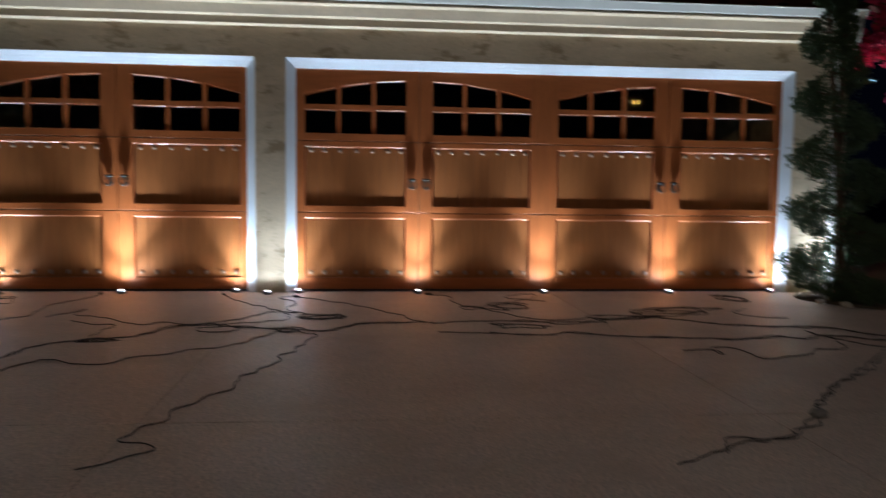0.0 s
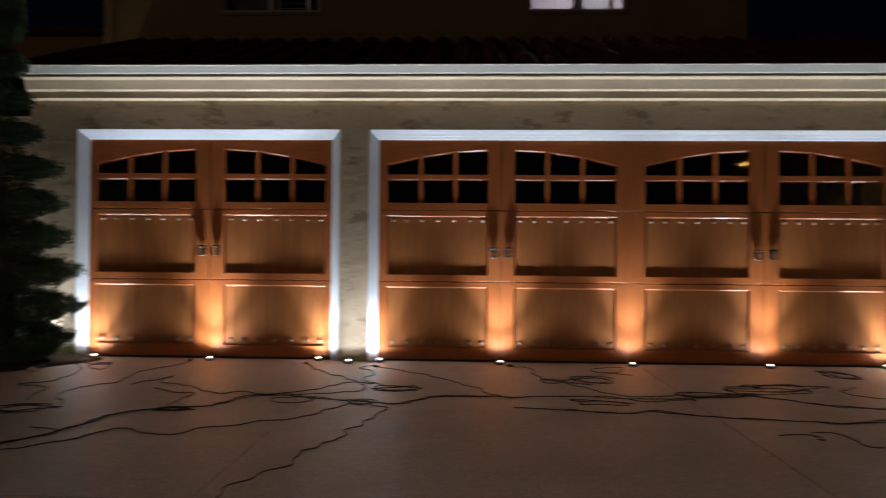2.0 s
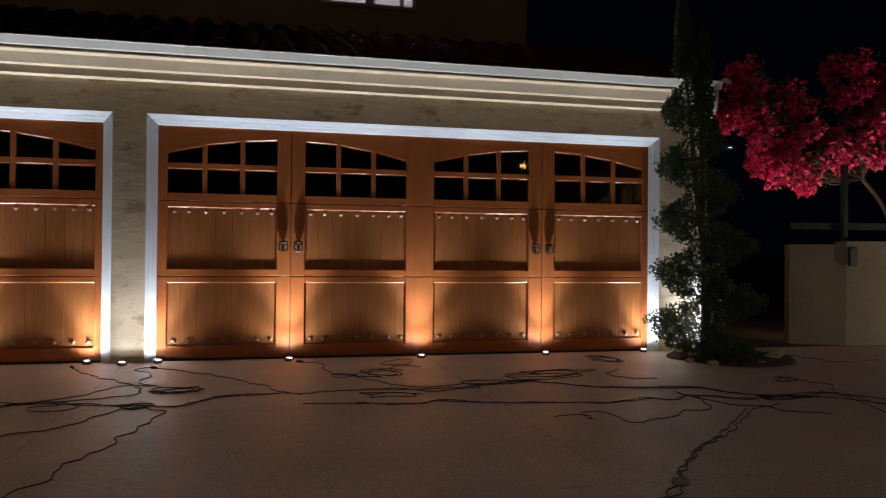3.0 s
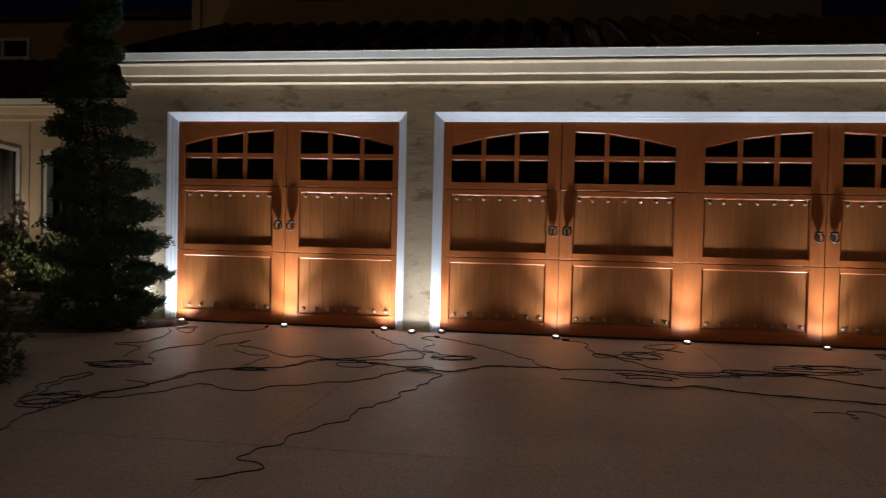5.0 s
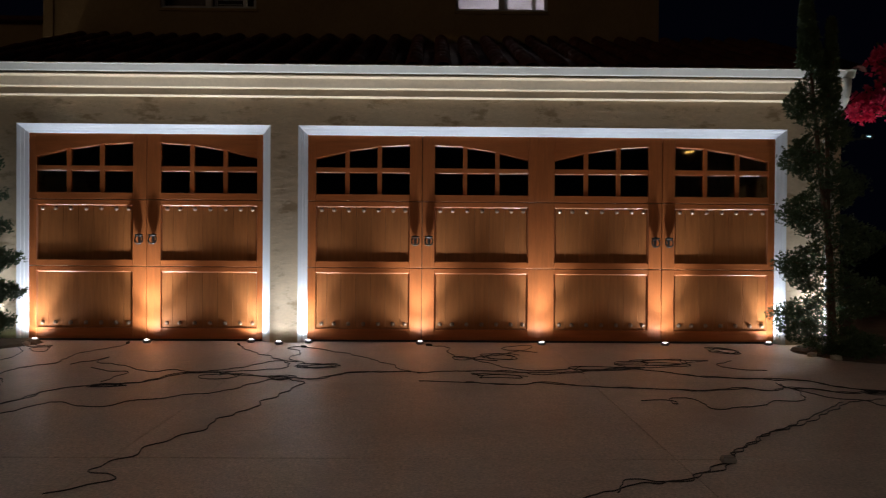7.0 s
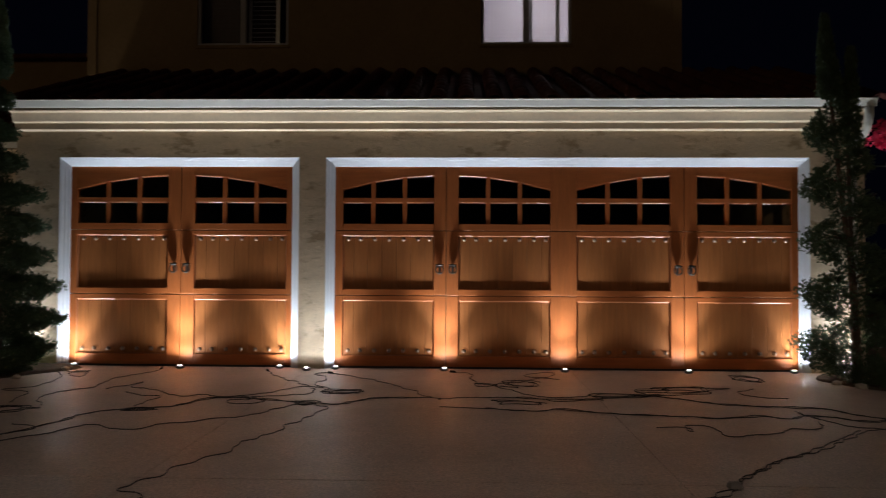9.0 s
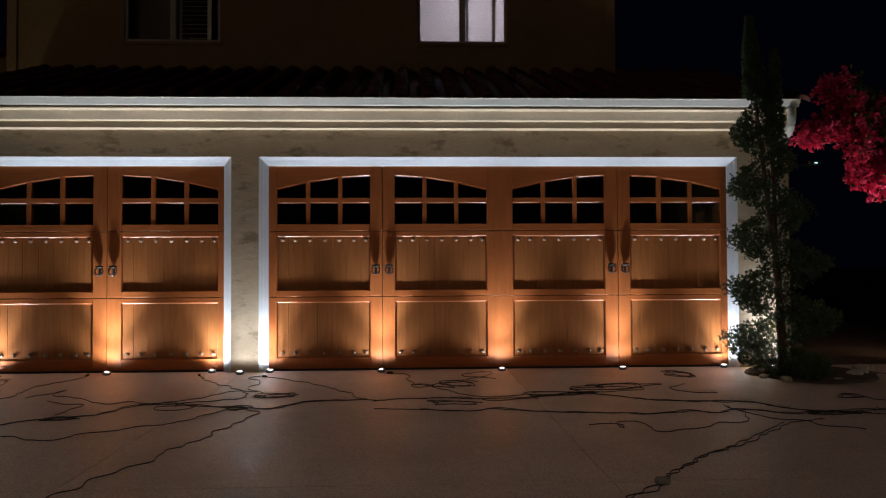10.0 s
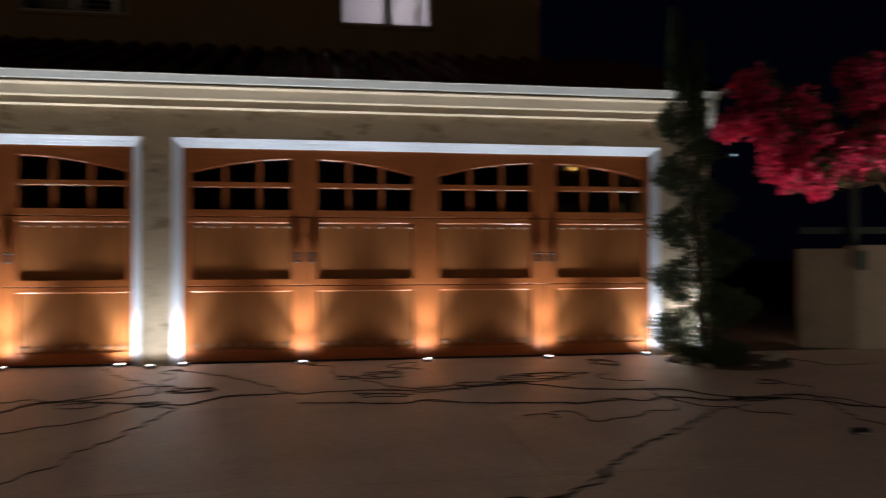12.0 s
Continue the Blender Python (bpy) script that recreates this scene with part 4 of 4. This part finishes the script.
def shrub(name, label, at, rx, ry, h, count, size, mat, seed, slim=0.4, blades=3):
    g = random.Random(seed)
    s = thing(name, label, "shrub", at)
    lumps = [(g.uniform(-0.55, 0.55) * rx, g.uniform(-0.55, 0.55) * ry, g.uniform(0.22, 0.74) * h, g.uniform(0.35, 0.6)) for _ in range(12)]
    places = []
    for _ in range(count):
        lx, ly, lz, f = g.choice(lumps)
        d = Vector((g.gauss(0, 1), g.gauss(0, 1), g.gauss(0, 1))).normalized()
        r = f * g.uniform(0.55, 1.08)
        z = max(0.02, lz + d.z * r * h * 0.75)
        places.append(((lx + d.x * r * rx, ly + d.y * r * ry, z), (d.x, d.y, d.z + 0.5)))
    part("crown", leaf_mesh("crown", places, size, mat, g, blades, slim), None, s)
    for k in range(9):
        lx, ly, lz, f = lumps[k]
        part("stem", tube_mesh("stem", [Vector((lx * 0.15, ly * 0.15, 0)), Vector((lx * 0.6, ly * 0.6, lz * 0.6)), Vector((lx, ly, lz + 0.1 * h))], [0.014, 0.01, 0.004], BARK, 5), None, s)
    return s


shrub("shrub", "dark feathery shrub at the edge of the driveway", (-2.6, -3.66, 0.02), 1.0, 0.95, 0.74, 12000, 0.05, SHRUB, 21, 0.22)
shrub("shrub", "low leafy plant beside the stone border", (-3.5, -0.68, 0.03), 0.15, 0.14, 0.24, 200, 0.055, SHRUB, 22, 0.55)
shrub("shrub", "loose green shrub in front of the house wing", (-4.55, 0.75, 0.0), 0.6, 0.5, 0.95, 2200, 0.07, SHRUB, 23, 0.4)
shrub("shrub", "loose green shrub in front of the arched window", (-5.8, 1.1, 0.0), 0.9, 0.6, 0.9, 2600, 0.08, SHRUB, 24, 0.35)
shrub("shrub", "pale dry brush lit by a garden lamp", (-4.6, -0.3, 0.0), 0.42, 0.4, 0.62, 2600, 0.05, DRYBRUSH, 25, 0.2)

shrub("flowering_shrub", "low shrub with pale blossoms under the arched window", (-5.75, 1.7, 0.0), 0.26, 0.2, 1.3, 260, 0.06, PETAL, 26, 0.7)

# garden lamp at the brush; the same build serves the unseen fill lamps
def garden_lamp(x, y, watts, label, upward=True):
    gl = thing("garden_lamp", label, "lamp", (x, y, 0), group="garden lamps")
    part("spike", add_lathe(bmesh.new(), ((0.01, 0), (0.012, 0.1), (0, 0.1)), 8), IRON, gl)
    part("head", smooth(mesh_of("head", add_lathe(bmesh.new(), ((0.02, 0.09), (0.035, 0.12), (0.035, 0.17), (0.03, 0.17), (0.028, 0.13), (0, 0.125)), 12), IRON)), None, gl)
    part("bulb", smooth(mesh_of("bulb", add_lathe(bmesh.new(), ((0.0, 0.127), (0.018, 0.132), (0.018, 0.145), (0, 0.152)), 10), BULB)), None, gl, "lit warm bulb")
    lt = bpy.data.lights.new("garden_or_fill_light", "SPOT" if upward else "POINT")
    lt.energy, lt.color, lt.shadow_soft_size = watts, (1.0, 0.84, 0.62), 0.03
    if upward:
        lt.spot_size, lt.spot_blend = radians(150), 0.7
    new("garden_or_fill_light", lt).matrix_world = pose(x, y, 0.22, 180, 0, 0)


garden_lamp(-4.22, 0.05, 14.0, "small warm garden spike lamp among dry brush")
# unseen fill lamps, added to brighten the wing, boundary wall and bougainvillea
garden_lamp(-6.6, 1.6, 22, "unseen warm fill lamp brightening the house wing")
garden_lamp(-9.2, 1.2, 26, "unseen warm fill lamp brightening the house wing")
garden_lamp(10.2, -1.5, 34, "warm fill lamp out of view, brightening the boundary wall", False)
garden_lamp(7.9, 0.95, 66, "unseen fill lamp behind the wall, brightening the bougainvillea")

# low dry stone border
border = thing("stone_border", "low border of stacked pale flat stones", "stone wall", (-3.35, -0.25, 0))
g3 = random.Random(31)
for row in range(4):
    x = -1.6 + g3.uniform(0, 0.1)
    while x < 0.0:
        w = g3.uniform(0.16, 0.34)
        hgt = 0.062
        part("stone", boxed(x, x + w - 0.012, g3.uniform(-0.015, 0.01), 0.22, row * 0.068, row * 0.068 + hgt + g3.uniform(-0.004, 0.003), bevel=0.012), STONE, border)
        x += w

# boundary wall and fence to the east
bw = thing("boundary_wall", "low grey rendered boundary wall with an angled corner", "wall", kind="structure")


def wall_run(pts, h, th):
    bm = bmesh.new()
    for (xa, ya), (xb, yb) in zip(pts, pts[1:]):
        d = Vector((xb - xa, yb - ya, 0)).normalized()
        nrm = Vector((-d.y, d.x, 0)) * th
        quad = [Vector((xa, ya, 0)), Vector((xb, yb, 0)), Vector((xb, yb, 0)) + nrm, Vector((xa, ya, 0)) + nrm]
        lo = [bm.verts.new(q + Vector((0, 0, GROUND_Z))) for q in quad]
        up = [bm.verts.new(q + Vector((0, 0, h))) for q in quad]
        bm.faces.new(lo), bm.faces.new(up)
        for k in range(4):
            bm.faces.new((lo[k], lo[(k + 1) % 4], up[(k + 1) % 4], up[k]))
    return bm


part("body", wall_run([(7.36, 0.62), (7.92, 0.35)], 1.15, 0.25), RENDERED, bw)
part("body", wall_run([(7.92, 0.35), (13.0, -0.6)], 1.19, 0.25), RENDERED, bw)
fence = thing("fence", "dark steel post and rail fence above the boundary wall", "fence", (7.98, 0.46, 0))
part("post", boxed(-0.03, 0.03, -0.03, 0.03, 1.1, 2.1, bevel=0.004), STEEL, fence)
part("bracket", boxed(-0.05, 0.05, -0.16, -0.12, 0.9, 1.12, bevel=0.006), STEEL, fence)
part("rail", wall_run([(-0.6, 0.16), (3.0, -0.6)], 0.05, 0.04), STEEL, fence, at=(0, 0, 1.36))

# bougainvillea over the wall
boug = thing("bougainvillea", "bougainvillea covered in magenta bracts above the boundary wall", "shrub", (8.5, 1.4, 0))
g4 = random.Random(41)
part("trunk", tube_mesh("trunk", spline([(1.9, 0.7, -0.03), (1.8, 0.65, 1.0), (1.4, 0.5, 1.7), (0.9, 0.35, 2.1)], 5), 0.03, BARK, 7), None, boug)
clumps, greens = [], []
LOBES = ((-1.38, 3.20, 0.30, 8), (-1.66, 2.86, 0.24, 6), (-1.12, 2.72, 0.34, 10), (-0.78, 2.36, 0.36, 11), (-0.52, 2.12, 0.20, 5), (-0.62, 2.88, 0.30, 6), (0.05, 2.52, 0.32, 7),
         (0.12, 3.36, 0.36, 9), (0.42, 2.95, 0.32, 8), (0.45, 2.45, 0.28, 6), (0.95, 3.1, 0.45, 9))
for lx, lz, lr, sprays in LOBES:
    for _ in range(sprays):
        d = Vector((g4.gauss(0, 1), g4.gauss(0, 0.8), g4.gauss(0, 1))).normalized() * lr * g4.uniform(0.35, 1.05)
        ex, ey, ez = lx + d.x, -0.2 + d.y, lz + d.z - 0.1
        q = spline([(0.9, 0.35, 2.1), (0.45 * ex + 0.45, 0.5 * ey + 0.2, 2.1 + 0.65 * (ez - 2.1)), (0.85 * ex + 0.1, ey, ez + 0.1), (ex, ey - 0.03, ez)], 6)
        part("branch", tube_mesh("branch", q, [0.014 - 0.0006 * i for i in range(len(q))], BARK, 5), None, boug)
        puff = g4.uniform(0.09, 0.17)
        for _ in range(int(1700 * puff ** 1.6)):
            d = Vector((g4.gauss(0, 1), g4.gauss(0, 1), g4.gauss(0, 0.7))).normalized()
            clumps.append((q[-1 - int(5 * g4.random() ** 2)] + d * (puff * g4.random() ** 0.4), d + Vector((0, -0.3, 0.2))))
        for _ in range(26):
            d = Vector((g4.gauss(0, 1), g4.gauss(0, 1), g4.gauss(0, 1))).normalized()
            greens.append((q[int(len(q) * (0.45 + 0.5 * g4.random()))] + d * 0.16 * g4.random(), d + Vector((0, -0.3, 0.2))))
part("blossom", leaf_mesh("blossom", clumps, 0.062, BRACT, g4, 3, 0.8), None, boug, "magenta papery bracts")
part("foliage", leaf_mesh("foliage", greens, 0.07, SHRUB, g4, 3, 0.5), None, boug, "small dark green leaves")

led = thing("led_light", "small wall-mounted fixture with a blue-white light", "lamp", (WALL_X1, 0.3, 2.21))
part("arm", boxed(0.0, 0.42, -0.012, 0.012, -0.03, -0.012, bevel=0.003), STEEL, led)
part("head", boxed(0.40, 0.52, -0.03, 0.03, -0.02, 0.03, bevel=0.008), STEEL, led)
part("lens", boxed(0.44, 0.48, -0.036, -0.03, -0.002, 0.007, bevel=0.002), BLUELED, led, "glowing blue-white lens")

# street lamp far behind, mirrored in the garage windows
sl = thing("street_lamp", "tall street lamp with a glowing amber lantern", "street lamp", (20.7, -48.6, GROUND_Z))
part("pole", smooth(mesh_of("pole", add_lathe(bmesh.new(), ((0.14, 0), (0.12, 0.5), (0.07, 7.6), (0.05, 7.75)), 10), STEEL)), None, sl)
part("lantern", smooth(mesh_of("lantern", add_lathe(bmesh.new(), ((0.1, 7.84), (0.34, 7.9), (0.36, 7.96), (0.2, 8.03), (0, 8.06)), 14), SODIUM)), None, sl, "glowing amber lantern")
# made-up second lamp off the mirrored view; its point light fills the house fronts
copy_thing(sl, pose(-38.0, -42.0, GROUND_Z))
lt = bpy.data.lights.new("street_fill_light", "POINT")
lt.energy, lt.color, lt.shadow_soft_size = 1900, (1.0, 0.70, 0.38), 0.3
new("street_fill_light", lt).location = (-38.0, -42.0, 7.5)

# made-up fill lamp for the driveway, built as a lantern post behind the walk
pl = thing("post_lantern", "unseen fill lamp over the driveway, built as a shaded post lamp", "lamp", (2.2, -12.6, GROUND_Z))
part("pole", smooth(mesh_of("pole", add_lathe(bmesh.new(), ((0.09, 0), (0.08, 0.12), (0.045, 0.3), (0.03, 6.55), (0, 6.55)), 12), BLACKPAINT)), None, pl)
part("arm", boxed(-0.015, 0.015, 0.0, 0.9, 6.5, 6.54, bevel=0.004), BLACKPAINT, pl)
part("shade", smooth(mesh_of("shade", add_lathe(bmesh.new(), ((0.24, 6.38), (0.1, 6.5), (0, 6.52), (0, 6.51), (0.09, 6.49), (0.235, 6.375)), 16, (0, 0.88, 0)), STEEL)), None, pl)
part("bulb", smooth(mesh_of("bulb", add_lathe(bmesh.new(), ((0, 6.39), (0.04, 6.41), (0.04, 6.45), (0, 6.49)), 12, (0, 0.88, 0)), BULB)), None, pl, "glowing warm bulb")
lt = bpy.data.lights.new("drive_fill_light", "SPOT")
lt.energy, lt.color, lt.shadow_soft_size, lt.spot_size, lt.spot_blend = DRIVE_FILL_WATTS, (1.0, 0.84, 0.68), 0.12, radians(150), 0.25
new("drive_fill_light", lt).location = (2.2, -11.72, 6.32)

# ---- paving and roof pieces ----
driveway = tagged(new("driveway"), "pale brown concrete driveway in large jointed slabs", "driveway", kind="structure")
for xa, xb in zip(X_EDGES, X_EDGES[1:]):
    for ya, yb in zip(Y_EDGES, Y_EDGES[1:]):
        part("slab", boxed(xa + 0.0018, xb - 0.0018, ya + 0.0045, yb - 0.0045, GROUND_Z - 0.06, 0.0), CONCRETE, driveway)
part("joint_filler", boxed(X_EDGES[0], X_EDGES[-1], Y_EDGES[0], Y_EDGES[-1], GROUND_Z - 0.1, -0.0025), JOINT, driveway)

TILE_ME = tile_mesh()
slope = math.atan2(ROOF_Z1 - ROOF_Z0, ROOF_Y1 - ROOF_Y0)
g5 = random.Random(51)
rows_n, pitch_x = 8, 0.298
for r in range(rows_n):
    d = (math.hypot(ROOF_Y1 - ROOF_Y0, ROOF_Z1 - ROOF_Z0) - 0.02) * r / rows_n - 0.03
    y, z = ROOF_Y0 + d * math.cos(slope), ROOF_Z0 + d * math.sin(slope)
    for c in range(31):
        ob = part("roof_tile", TILE_ME, None, roof)
        ob.matrix_basis = Matrix.Translation((WALL_X0 + 0.06 + c * pitch_x, y, z + 0.008)) @ pose(0, 0, 0, math.degrees(slope) + 3.5 + g5.uniform(-0.8, 0.8), g5.uniform(-2, 2), g5.uniform(-1, 1))
verts, faces = [], []
base_v = [v.co.copy() for v in TILE_ME.vertices]
base_f = [tuple(p.vertices) for p in TILE_ME.polygons]
slope2 = math.atan2(4.35 - 2.79, 7.0 - WY + 0.25)
for r in range(12):
    for c in range(27):
        m = Matrix.Translation((-13.9 + 0.34 * c + 1.6, WY - 0.12 + 0.38 * r * math.cos(slope2), 2.84 + 0.38 * r * math.sin(slope2))) @ pose(0, 0, 0, math.degrees(slope2) + 3 + g5.uniform(-1, 1), 0, 0)
        b = len(verts)
        verts += [tuple(m @ v) for v in base_v]
        faces += [tuple(b + i for i in f) for f in base_f]
me = bpy.data.meshes.new("wing_roof_tiles")
me.from_pydata(verts, [], faces)
me.materials.append(TILE)
tagged(new("roof_tiles", smooth(me)), "rows of red clay barrel tiles on the wing roof", "roof tiles", kind="stuff")
